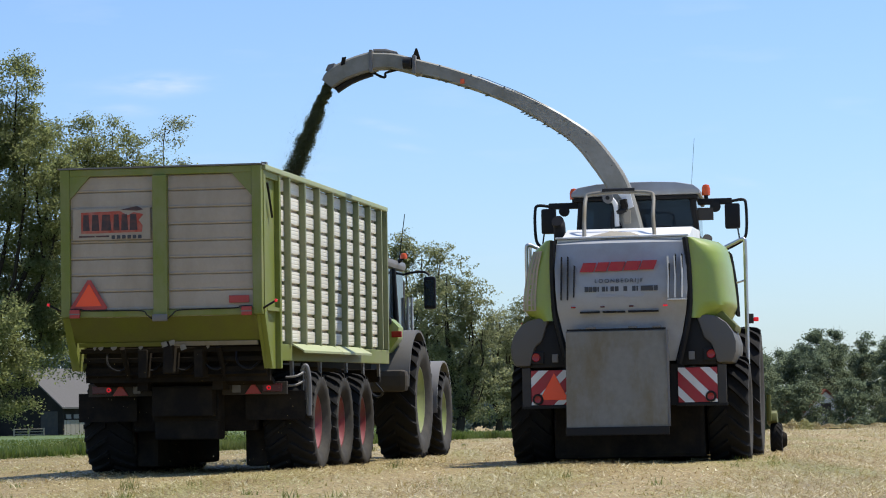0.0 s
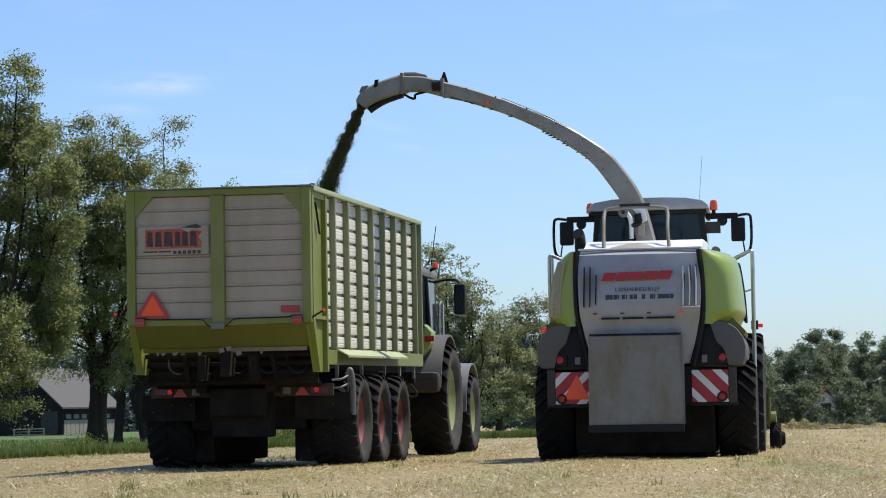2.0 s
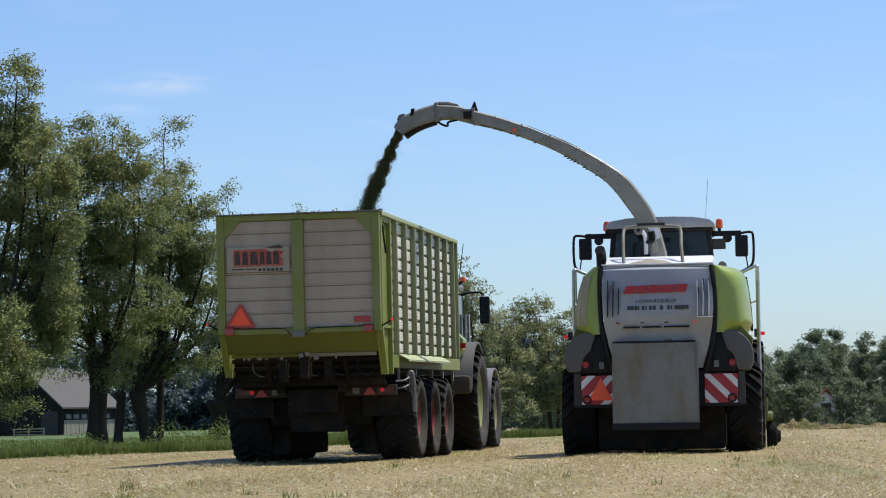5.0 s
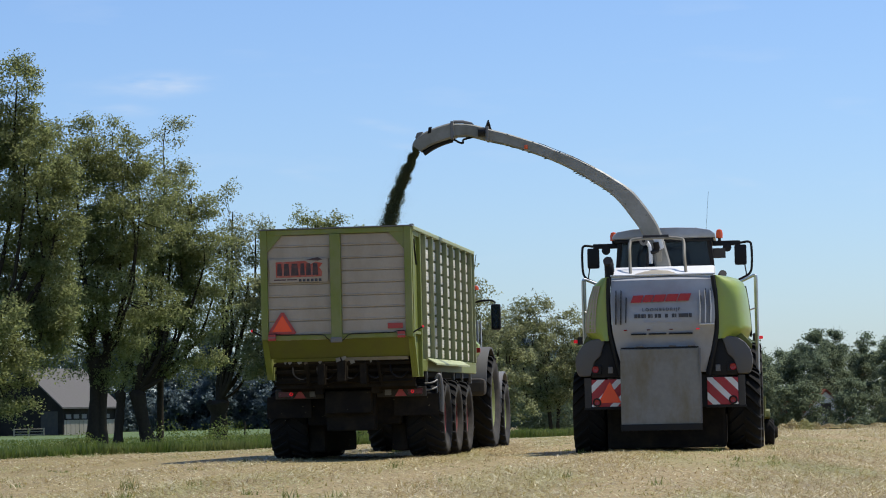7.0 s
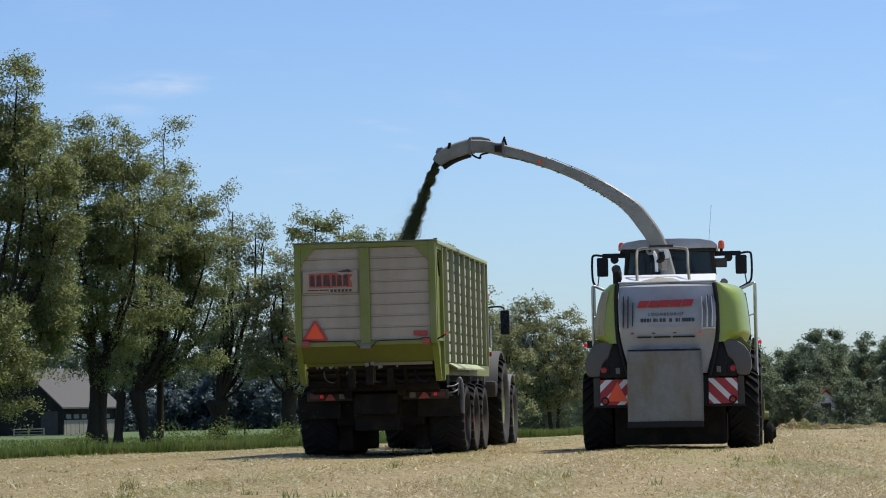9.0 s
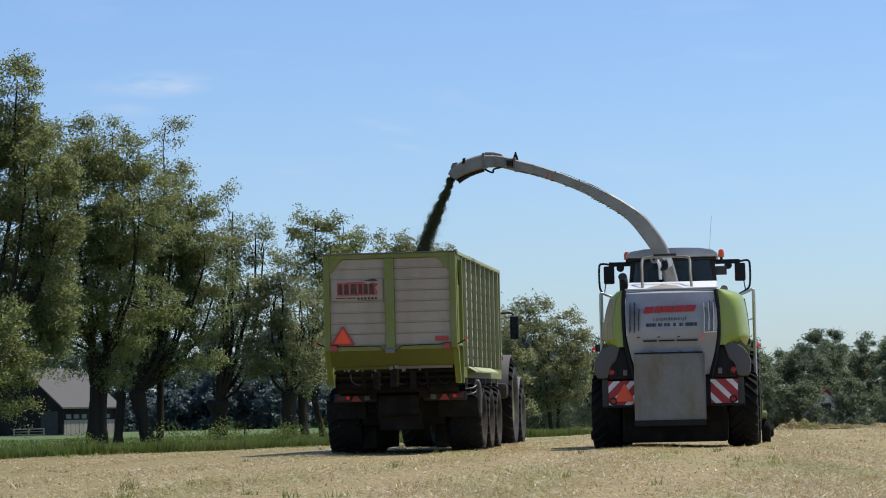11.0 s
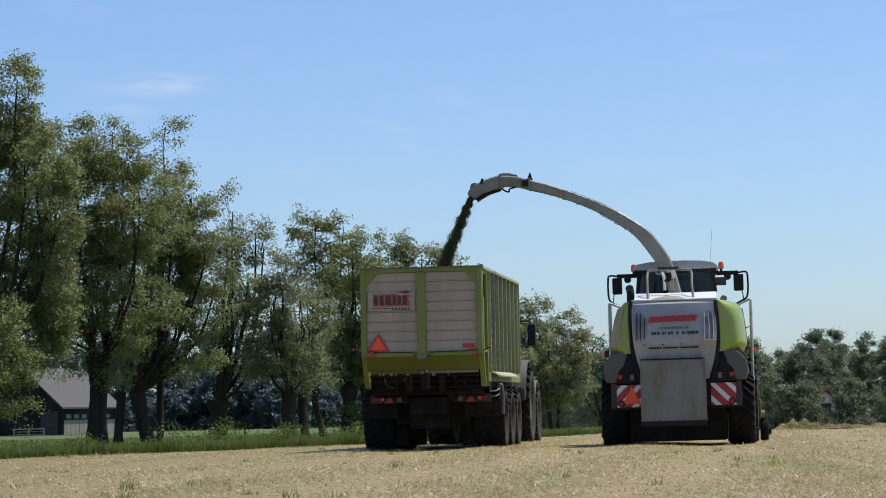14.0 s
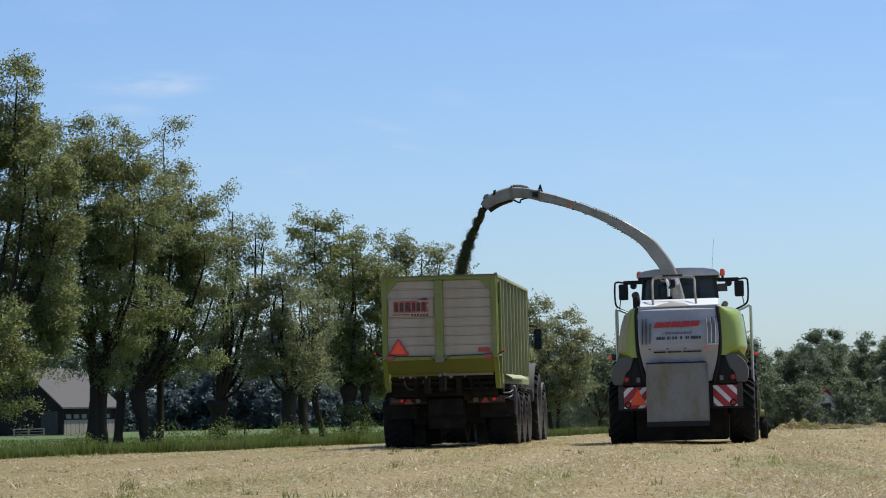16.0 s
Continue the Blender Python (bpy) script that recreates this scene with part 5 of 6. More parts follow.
def spout(h):
    """A curved box duct, thinner towards its end, and the hinged end flap."""
    def duct(stations, name, mat, parent, label="", y=3.0):
        path = rounded([(x, 0, z) for x, z, _, _ in stations], 5)
        hs = rounded([(s[2], s[3], 0) for s in stations], 5)
        bm = bmesh.new()
        rings = []
        for i, p in enumerate(path):
            d = (path[min(i + 1, len(path) - 1)] - path[max(i - 1, 0)]).normalized()
            n = Vector((d.z, 0, -d.x))
            hh, ww = hs[i].x * 0.5, hs[i].y / 2
            c = Vector((p.x, y, p.z))
            k = 0.8
            rings.append([bm.verts.new(c + n * a * hh + Vector((0, b * ww, 0))) for a, b in ((-1, -k), (-k, -1), (k, -1), (1, -k), (1, k), (k, 1), (-k, 1), (-1, k))])
        for a, b in zip(rings, rings[1:]):
            for j in range(8):
                bm.faces.new((a[j], a[(j + 1) % 8], b[(j + 1) % 8], b[j]))
        bm.faces.new(rings[0])
        bm.faces.new(rings[-1][::-1])
        return part(name, bm, mat, parent, label, 25)

    line = [(-0.004, 3.05, 0.26, 0.42), (-0.074, 3.383, 0.28, 0.4), (-0.269, 3.951, 0.324, 0.37), (-0.577, 4.418, 0.322, 0.35), (-0.752, 4.613, 0.296, 0.34), (-0.925, 4.755, 0.259, 0.335), (-1.115, 4.884, 0.254, 0.33), (-1.383, 5.05, 0.234, 0.325),
            (-1.664, 5.204, 0.213, 0.32), (-1.956, 5.335, 0.188, 0.31), (-2.251, 5.462, 0.194, 0.3), (-2.553, 5.572, 0.198, 0.29), (-2.825, 5.662, 0.204, 0.285), (-3.12, 5.74, 0.219, 0.28), (-3.475, 5.84, 0.225, 0.27), (-3.8, 5.86, 0.24, 0.27)]
    s = duct(line, "discharge_spout", "spout", h, "pale painted curved discharge spout with grime")
    d = duct([(-3.78, 5.865, 0.28, 0.30), (-4.03, 5.80, 0.28, 0.30), (-4.25, 5.72, 0.27, 0.29), (-4.40, 5.63, 0.25, 0.28), (-4.475, 5.545, 0.20, 0.28)], "end_flap", "spout", s, "hinged spout end piece")
    part("wear_plate", rod(rounded([(-3.82, 3.0, 5.70), (-4.05, 3.0, 5.63), (-4.22, 3.0, 5.55), (-4.36, 3.0, 5.46)], 3), 0.055, 6), "black", d)
    part("hinge_lug", prism([(-4.50, 5.74), (-4.38, 5.74), (-4.36, 5.85), (-4.46, 5.83)], "y", 2.88, 3.12, 0.01), "light_grey", d)
    part("flap_bracket", prism([(-4.26, 5.80), (-4.20, 5.82), (-4.18, 5.93), (-4.24, 5.92)], "y", 2.84, 2.87), "chassis", d)
    part("hinge_ring", box(-3.84, -3.79, 2.83, 3.17, 5.69, 6.02, 0.012), "light_grey", s)
    part("top_link", rod([(-3.80, 3.0, 6.02), (-3.62, 3.0, 6.015), (-3.46, 3.0, 5.97)], 0.03, 8), "light_grey", s)
    part("link_lug", prism([(-3.55, 5.93), (-3.40, 5.92), (-3.45, 5.99), (-3.52, 6.0)], "y", 2.96, 3.04), "light_grey", s)
    part("flange", box(-3.20, -3.15, 2.80, 3.20, 5.64, 5.91, 0.008), "light_grey", s)
    part("spout_lamp", rod([(-3.33, 2.82, 5.80), (-3.21, 2.82, 5.80)], 0.085, 12), "black", s, "small black work lamp", 40)
    part("sensor_fin", prism([(-3.23, 5.88), (-3.10, 5.85), (-3.15, 6.03), (-3.17, 6.03)], "y", 2.97, 3.03), "chassis", s)
    part("lower_link", rod(rounded([(-3.80, 3.0, 5.70), (-3.70, 3.0, 5.64), (-3.63, 3.0, 5.63), (-3.62, 3.0, 5.69), (-3.45, 3.0, 5.73)], 3), 0.020, 6), "black", s)
    # the reflector shares the faint glow of the beacon material
    part("orange_reflector", box(-2.50, -2.44, 2.842, 2.852, 5.47, 5.54), "amber", s)
    path = rounded([(x, 0, z) for x, z, _, _ in line], 5)
    rnd = random.Random(3)
    for i in range(4, len(path) - 8, 4):
        p, q = path[i], path[i + 1]
        n = Vector(((q - p).z, 0, -(q - p).x)).normalized()
        for side in (-0.10, 0.09)[i // 4 % 2:][:1]:
            c = p + n * side * rnd.uniform(0.7, 1.1)
            part("bolt", box(c.x - 0.009, c.x + 0.009, 2.80 + 0.0009 * i, 2.90, c.z - 0.009, c.z + 0.009), "fender", s)
    for i in range(18, len(path) - 10):
        p, q = path[i], path[i + 1]
        n = Vector(((q - p).z, 0, -(q - p).x)).normalized()
        if n.z > 0:
            n = -n
        if rnd.random() < 0.5:
            c = p + n * (0.135 if i < 45 else 0.112)
            part("stuck_chaff", sheet_mesh_bm(c.x, 2.92, rnd.uniform(0.02, 0.05), 0.06, c.z + 0.002, 0.014), "chop", s)
    part("top_seam", rod([p + Vector((0, 2.86, 0)) + Vector((0.06, 0, 0.09)) for p in path[30:52]], 0.006, 4), "light_grey", s)
    part("turn_ring", turned([(3.06, 0.30), (3.22, 0.30), (3.25, 0.24)], 24, axis="z", centre=(0.02, 3.0, 0)), "light_grey", s, smooth=40)
    # lifting gear at the spout's foot
    arm = part("lift_arm", rod(rounded([(-0.38, 2.70, 3.72), (-0.33, 2.70, 3.71), (-0.28, 2.70, 3.64), (-0.265, 2.70, 3.54), (-0.26, 2.70, 3.32)], 4), 0.035, 8), "white", s, "white curved lifting arm", 60)
    part("pivot", turned([(2.63, 0.0), (2.63, 0.075), (2.75, 0.075), (2.75, 0.0)], 18, axis="y", centre=(-0.38, 0, 3.725)), "light_grey", arm, smooth=40)
    part("pivot_pin", turned([(2.61, 0.0), (2.61, 0.03), (2.64, 0.03)], 12, axis="y", centre=(-0.38, 0, 3.725)), "black", arm)
    part("lift_ram", rod([(-0.325, 2.72, 3.26), (-0.325, 2.72, 3.44), (-0.30, 2.72, 3.54)], 0.032, 8), "black", s, smooth=40)
    part("turn_motor", rod([(-0.17, 2.72, 3.70), (-0.15, 2.72, 3.61), (-0.17, 2.72, 3.52)], 0.055, 10), "chassis", s, smooth=40)
    part("motor_cap", rod([(-0.26, 2.70, 3.52), (-0.12, 2.70, 3.55)], 0.04, 10), "black", s, smooth=40)
    part("worn_plate", box(-0.16, -0.06, 2.68, 2.72, 3.36, 3.54, 0.01), "plank", s, "yellowed worn plate")
    part("mount_bracket", prism([(-0.24, 3.78), (-0.06, 3.78), (-0.02, 3.60), (-0.10, 3.56), (-0.16, 3.68)], "y", 2.74, 2.79, 0.006), "white", s)


HARVESTER = harvester()


# ---- chopped grass flying from the spout ----
def stream():
    """Lengths of dense flying chop between the spout's end and the trailer; origin as the harvester's."""
    rng = np.random.default_rng(5)
    g = root("grass_stream", "dark green stream of chopped grass blown into the trailer", "grass")
    line = rounded([(-4.46, 3.0, 5.58), (-4.62, 3.0, 5.24), (-4.79, 3.0, 4.86), (-4.94, 3.0, 4.48), (-5.07, 3.0, 4.10), (-5.17, 3.0, 3.7), (-5.23, 3.0, 3.3)], 8)
    pieces = []
    n = 7
    step = (len(line) - 1) / n
    for k in range(n):
        a, b = int(k * step), int((k + 1) * step)
        mid = (line[a] + line[b]) / 2
        half = (line[b] - line[a]) * 0.62
        width = 0.056 + 0.019 * min(k, 4)
        count = 12000
        u = rng.uniform(-1, 1, count)
        lump = 1 + 0.22 * np.sin(u * 5 + k * 2.1) + 0.18 * np.sin(u * 11 + k)
        turn = rng.normal(size=(count, 3))
        turn /= np.linalg.norm(turn, axis=1)[:, None]
        centre = np.outer(u, np.array(half)) + turn * (width * 1.25 * np.sqrt(rng.uniform(0, 1, count)) * lump)[:, None]
        centre[:, 0] += 0.025 * np.sin(u * 6 + 1.7 * k)
        stray = rng.random(count) < 0.05 + 0.03 * k
        centre[stray] += rng.normal(0, 0.06 + 0.02 * k, (int(stray.sum()), 3)) + np.array([0.03, 0, 0])
        size = np.where(stray, rng.uniform(0.002, 0.005, count), rng.uniform(0.005, 0.013, count))
        ob = put("stream_piece", flakes(centre, size, rng, 0.8), "chop", g)
        ob.matrix_basis = Matrix.Translation(mid)
        pieces.append((ob, mid, half.normalized(), k))
    return g, pieces


def flakes(centre, size, rng, fold=0.6, level=1.0, tri=False):
    """Small leaves with random turns, one island each: quads, or triangles where they are far off; a low level lays them flatter."""
    n = len(centre)
    a = rng.normal(size=(n, 3)) * np.array([1, 1, level])
    a /= np.linalg.norm(a, axis=1)[:, None]
    b = rng.normal(size=(n, 3)) * np.array([1, 1, level])
    b -= a * (a * b).sum(1)[:, None]
    b /= np.linalg.norm(b, axis=1)[:, None]
    s = size[:, None]
    if tri:
        corners = [centre - a * s - b * s * fold, centre + a * s * 1.1, centre - a * s * 0.6 + b * s * fold * 1.4]
    else:
        corners = [centre - a * s, centre + b * s * fold, centre + a * s, centre - b * s * fold]
    k = len(corners)
    me = bpy.data.meshes.new("flakes")
    me.vertices.add(n * k)
    me.vertices.foreach_set("co", np.stack(corners, 1).ravel())
    me.loops.add(n * k)
    me.loops.foreach_set("vertex_index", np.arange(n * k))
    me.polygons.add(n)
    me.polygons.foreach_set("loop_start", np.arange(0, n * k, k))
    me.update(calc_edges=True)
    me.validate()
    return me


STREAM, STREAM_PIECES = stream()


# ---- trees ----
def tree(x, y, stems, head, lobes, seed, density, mat, leaf, label):
    """A tree in parts: stems that carry limbs, and a crown of leafy twigs that fills several lobes.
    stems: (offset, radius, lean); head: the height at which a pollard breaks into limbs, 0 for a free crown;
    lobes: (offset, height, half width, half height)."""
    rng = np.random.default_rng(seed)
    t = root("tree", label, "tree", "trees along the meadow")
    t.matrix_basis = pose(x, y, ground_height(x, y))
    low = min(z - rz for _, z, _, rz in lobes)
    fork = head if head else max(0.8, low + 0.6)
    wood = bmesh.new()
    forks = []
    for off, r, lean in stems:
        ph = rng.uniform(0, 6.28, 3)
        pts, rad = [], []
        for i in range(15):
            f = i / 14
            pts.append(Vector((off + lean * f * fork + 0.05 * math.sin(4 * f + ph[0]), 0.06 * math.sin(3 * f + ph[1]), -0.1 + f * (fork + 0.1))))
            flare = 0.35 * max(0.0, 1 - f * 5) + (0.30 * math.exp(-((f - 0.9) / 0.12) ** 2) if head else 0.0)
            rad.append(r * (1.0 - 0.22 * f + flare + 0.06 * math.sin(11 * f + ph[2]) + rng.uniform(-0.04, 0.04)) * (0.6 if i == 14 else 1.0))
        rod(pts, 0, 12, wood, rad)
        forks.append((pts[-1], r))
        if head:
            # knobs of old cuts on the pollard's head
            for k in range(5):
                a = rng.uniform(0, 6.28)
                c = pts[-2] + Vector((math.cos(a), math.sin(a), 0)) * r * 0.8
                rod([c - Vector((0, 0, r * 0.4)), c, c + Vector((0, 0, r * 0.35))], 0, 7, wood, [r * 0.2, r * 0.42, r * 0.15])
    twigs_a, twigs_d, twigs_n = [], [], []
    for j, (lx, lz, rx, rz) in enumerate(lobes):
        ry = 0.6 * rx
        c = Vector((lx, rng.uniform(-0.5, 0.5) * rx, lz))
        start, r0 = min(forks, key=lambda q: (q[0] - c).length + rng.uniform(0, 0.6))
        # limbs to the lobe, bowed upwards
        for k in range(2 if rx * rz > 1.2 else 1):
            end = c + Vector((rng.uniform(-0.4, 0.4) * rx, rng.uniform(-0.4, 0.4) * ry, rng.uniform(0.1, 0.7) * rz))
            if end.z < start.z + 0.3:
                begin = start + Vector((0, 0, 0.5))
            else:
                begin = start - Vector((0, 0, 0.1))
            bow = Vector(((end.x - begin.x) * 0.22, (end.y - begin.y) * 0.22, -0.05 * (end.z - begin.z)))
            mids = [begin.lerp(end, f) + bow * math.sin(math.pi * f) * 1.2 + Vector(rng.normal(0, 0.09, 3)) for f in (0.22, 0.45, 0.66, 0.84)]
            pts = rounded([begin, *mids, end], 3)
            n = len(pts)
            thick = min(0.34 * r0, 0.035 + 0.010 * (end - begin).length)
            rod(pts, 0, 6, wood, [thick * (1 - 0.85 * i / (n - 1)) + 0.008 for i in range(n)])
        area = math.pi * rx * rz
        n = max(4, int(area * 4.4))
        d = rng.normal(size=(n, 3))
        d /= np.linalg.norm(d, axis=1)[:, None]
        ph = rng.uniform(0, 6.28, 3)
        uneven = 1 + 0.14 * np.sin(5 * d[:, 0] + ph[0]) + 0.14 * np.sin(6 * d[:, 2] + ph[1]) + 0.08 * np.sin(11 * d[:, 0] * d[:, 2] + ph[2])
        boughs = np.array(c) + d * (np.cbrt(rng.uniform(0.02, 1.0, n)) * uneven)[:, None] * np.array([rx, ry, rz]) * 0.94
        for p, o in zip(boughs, d):
            if rng.random() < 0.55:
                q = Vector(p)
                rod([c.lerp(q, 0.15), c.lerp(q, 0.6) + Vector(rng.normal(0, 0.06, 3)), q], 0, 4, wood, [0.022, 0.014, 0.006])
            for k in range(6):
                v = (0.7 * o + rng.normal(0, 0.6, 3)) * np.array([1, 1, 0.65]) + np.array([0, 0, 0.14])
                v *= rng.uniform(0.25, 0.75) / (np.linalg.norm(v) + 1e-6)
                twigs_a.append(p + rng.normal(0, 0.10, 3))
                twigs_d.append(v)
                twigs_n.append(rng.uniform(0.4, 1.5))
    twigs_a, twigs_d, twigs_n = np.array(twigs_a), np.array(twigs_d), np.array(twigs_n)
    part("trunk", wood, "bark", t, "dark furrowed bark", smooth=50)
    count = np.maximum(3, (twigs_n * density * 64 * (0.05 / leaf) ** 2).astype(int))
    idx = np.repeat(np.arange(len(count)), count)
    u = rng.beta(1.6, 1.2, len(idx))
    pos = twigs_a[idx] + twigs_d[idx] * u[:, None] + rng.normal(0, 1, (len(idx), 3)) * (0.155 * (1.2 - 0.6 * u))[:, None] * np.array([1.1, 1.1, 0.6])
    put("crown", flakes(pos, rng.uniform(0.6, 1.25, len(pos)) * leaf, rng, 0.62, 0.8, tri=y > 100), mat, t)
    return t


def trees():
    tree(-14.09, 80, [(0, 0.3, 0)], 0.00, [(0.94, 10.47, 1.11, 1.52), (0.17, 8.44, 2.36, 2.2), (1.6, 7.9, 1.27, 1.6), (1.32, 5.53, 1.94, 1.86), (0.29, 4.02, 2.03, 1.86), (1.81, 3.49, 1.01, 1.01), (2.31, 6.18, 0.88, 1.52), (2.24, 4.32, 0.81, 1.05)], 11, 0.85, "leaf_a", 0.044, "tall dense green tree with a rounded crown")
    tree(-13.15, 77, [(0, 0.17, 0)], 0.00, [(0.31, 2.07, 0.89, 1.17), (-0.05, 3.17, 1.22, 1.14), (0.83, 1.6, 0.49, 0.59)], 12, 0.9, "leaf_a", 0.044, "low leafy green tree reaching down to the grass")
    tree(-11.73, 90, [(-0.08, 0.25, 0), (0.2, 0.17, 0.03)], 3.22, [(0.28, 9.8, 0.91, 1.29), (1.19, 9.59, 0.85, 1.33), (-0.91, 9.34, 1.37, 1.48), (-0.32, 7.61, 2.09, 1.8), (1.3, 7.58, 1.61, 1.8), (-0.54, 5.52, 1.9, 1.8), (0.88, 4.91, 1.8, 1.71), (-1.22, 3.82, 0.99, 0.91), (0.38, 3.31, 1.33, 1.04), (-2.01, 10.13, 0.85, 0.95)], 13, 0.72, "leaf_a", 0.044, "tall tree on a thick old stem cluster")
    tree(-10.44, 98, [(0, 0.12, 0)], 0.00, [(0.31, 11.34, 0.54, 0.74), (0.46, 10.04, 0.58, 0.93), (0.02, 8.8, 0.93, 1.24)], 14, 0.42, "leaf_b", 0.042, "slender tall tree with sparse grey-green leaves")
    tree(-11.83, 97, [(0, 0.18, 0)], 1.97, [(0.76, 6.47, 1.23, 1.43), (0.53, 4.42, 1.23, 1.33)], 15, 0.4, "leaf_a", 0.044, "slim tree behind the thick stem cluster")
    tree(-10.69, 97, [(0, 0.27, -0.28)], 1.95, [(1.6, 8.44, 0.78, 1.19), (0.97, 7.47, 1.13, 1.54), (2.09, 7.24, 0.78, 1.23), (0.73, 5.41, 1.64, 1.64), (1.96, 5.39, 1.13, 1.43), (0.09, 3.69, 1.43, 1.33), (1.42, 3.35, 1.23, 1.19), (-0.84, 2.99, 0.78, 0.92), (0.34, 6.86, 1.23, 1.64)], 16, 0.68, "leaf_a", 0.044, "leaning pollard tree with a thick dark trunk")
    tree(-8.96, 105, [(0, 0.4, 0)], 1.60, [(0.6, 8.76, 0.49, 1.0), (1.32, 7.86, 0.89, 0.93), (0.31, 7.21, 1.11, 1.29), (1.8, 7.29, 0.4, 0.93), (1.29, 5.74, 1.0, 1.55), (0.06, 5.21, 1.11, 1.44), (-0.08, 3.55, 1.11, 1.0), (1.36, 3.41, 1.06, 1.11)], 17, 0.42, "leaf_b", 0.044, "sparse pollard tree with upright limbs")
    tree(-6.07, 104, [(0, 0.31, 0)], 1.89, [(-0.09, 6.1, 0.88, 0.92), (-0.7, 5.13, 0.92, 1.32), (0.32, 4.45, 1.05, 1.65), (-0.91, 3.27, 1.05, 0.99), (0.29, 2.8, 0.99, 0.92)], 18, 0.62, "leaf_b", 0.044, "low pollard tree with grey-green leaves")
    tree(-5.58, 106, [(0, 0.19, -0.06)], 1.94, [(0.4, 4.84, 0.9, 1.34), (0.21, 3.06, 0.85, 1.12)], 19, 0.5, "leaf_b", 0.044, "slim dark tree beside the low pollard")
    tree(-5.16, 112, [(0, 0.16, -0.18)], 2.00, [(-0.22, 8.59, 0.85, 0.95), (0.81, 8.26, 0.85, 0.9), (0.08, 7.2, 1.3, 1.42), (1.02, 6.47, 1.06, 1.42), (0.16, 4.83, 1.18, 1.42), (-0.23, 3.19, 0.99, 1.18)], 20, 0.7, "leaf_a", 0.049, "pollard tree with a full green crown")
    tree(-3.99, 109, [(0, 0.32, 0), (0.55, 0.2, 0.1)], 2.17, [(0.66, 6.99, 0.97, 1.1), (1.22, 6.29, 1.04, 1.15), (0.62, 4.92, 1.38, 1.5), (0.02, 3.44, 1.04, 1.27), (1.17, 3.3, 1.15, 1.61), (0.79, 1.93, 0.97, 1.27)], 21, 0.72, "leaf_a", 0.049, "broad pollard tree with a thick trunk")
    # farther trees: the grey-green leaf colour stands in for pale haze
    tree(-2.49, 138, [(0, 0.26, 0)], 0.00, [(-0.26, 9.09, 1.11, 1.22), (1.05, 8.86, 1.22, 1.17), (2.21, 8.31, 0.76, 1.11), (0.42, 6.6, 2.18, 2.04), (2.01, 5.98, 1.46, 2.18), (0.95, 3.67, 2.33, 2.33), (0.47, 1.5, 2.18, 1.46)], 22, 0.52, "leaf_b", 0.06, "broad green tree at the field edge")
    tree(0.66, 130, [(0, 0.24, 0)], 0.00, [(-0.12, 7.31, 0.96, 1.04), (0.68, 6.33, 1.04, 1.1), (-0.57, 5.4, 1.37, 1.65), (0.92, 4.54, 1.15, 1.51), (-0.21, 2.92, 1.78, 1.78), (1.0, 2.08, 1.37, 1.65), (-0.39, 1.01, 1.65, 0.82)], 23, 0.55, "leaf_b", 0.06, "green tree beside the field edge")
    tree(2.98, 150, [(0, 0.24, 0)], 0.00, [(-0.04, 5.72, 1.11, 1.2), (0.72, 4.12, 1.33, 1.58), (-0.42, 2.88, 1.42, 1.74), (0.5, 1.6, 1.58, 1.11)], 24, 0.7, "leaf_b", 0.064, "smaller green tree at the field edge")
    tree(6.31, 160, [(-0.12, 0.13, 0), (0.35, 0.12, 0)], 2.43, [(-2.43, 6.97, 1.15, 1.22), (-1.06, 7.68, 1.55, 1.28), (0.48, 6.97, 1.35, 1.28), (-1.51, 5.83, 1.52, 1.52), (1.12, 5.61, 1.35, 1.42), (-0.52, 4.63, 2.03, 1.69), (1.49, 4.08, 1.08, 1.22), (-1.4, 3.13, 1.52, 1.35), (0.45, 2.92, 1.52, 1.15)], 25, 0.6, "leaf_b", 0.062, "rounded green tree on twin stems")
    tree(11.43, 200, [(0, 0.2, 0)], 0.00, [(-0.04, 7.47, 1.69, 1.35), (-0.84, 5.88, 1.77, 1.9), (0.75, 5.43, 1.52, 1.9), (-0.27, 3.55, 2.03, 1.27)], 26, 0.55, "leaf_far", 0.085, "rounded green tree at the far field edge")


trees()


def woods(name, spots, seed, per, leaf, mat, label):
    """Far rows of trees, too distant to tell apart. spots: x, y, ground, height, radius."""
    rng = np.random.default_rng(seed)
    pos, size = [], []
    for x, y, z, h, r in spots:
        # boughs on an uneven dome, each a flattened clump of leaves
        m = int(14 + 3.2 * r * h)
        f = rng.uniform(0.0, 1, m)
        ang = rng.uniform(0, 2 * math.pi, m)
        ph = rng.uniform(0, 6.28, 2)
        w = r * np.sqrt(np.clip(1 - np.abs(1.6 * f - 0.6) ** 2.6, 0.02, 1)) * (1 + 0.22 * np.sin(2 * ang + ph[0]) + 0.20 * np.sin(9 * f + ph[1]))
        d = w * np.sqrt(rng.uniform(0.2, 1, m))
        c = np.stack([x + d * np.cos(ang), y + d * np.sin(ang), z + f * h], 1)
        n = int(per * (r * h) / 40)
        k = rng.integers(0, m, n)
        s = rng.uniform(0.4, 1.2, m)[k]
        pos.append(c[k] + rng.normal(0, 1, (n, 3)) * np.array([0.5, 0.5, 0.36]) * (s * (0.45 + 0.13 * r))[:, None])
        size.append(rng.uniform(0.6, 1.3, n) * leaf)
    me = flakes(np.concatenate(pos), np.concatenate(size), rng, 0.75, 0.8, tri=True)
    return tagged(put(name, me, mat), label, "woods", kind="stuff")


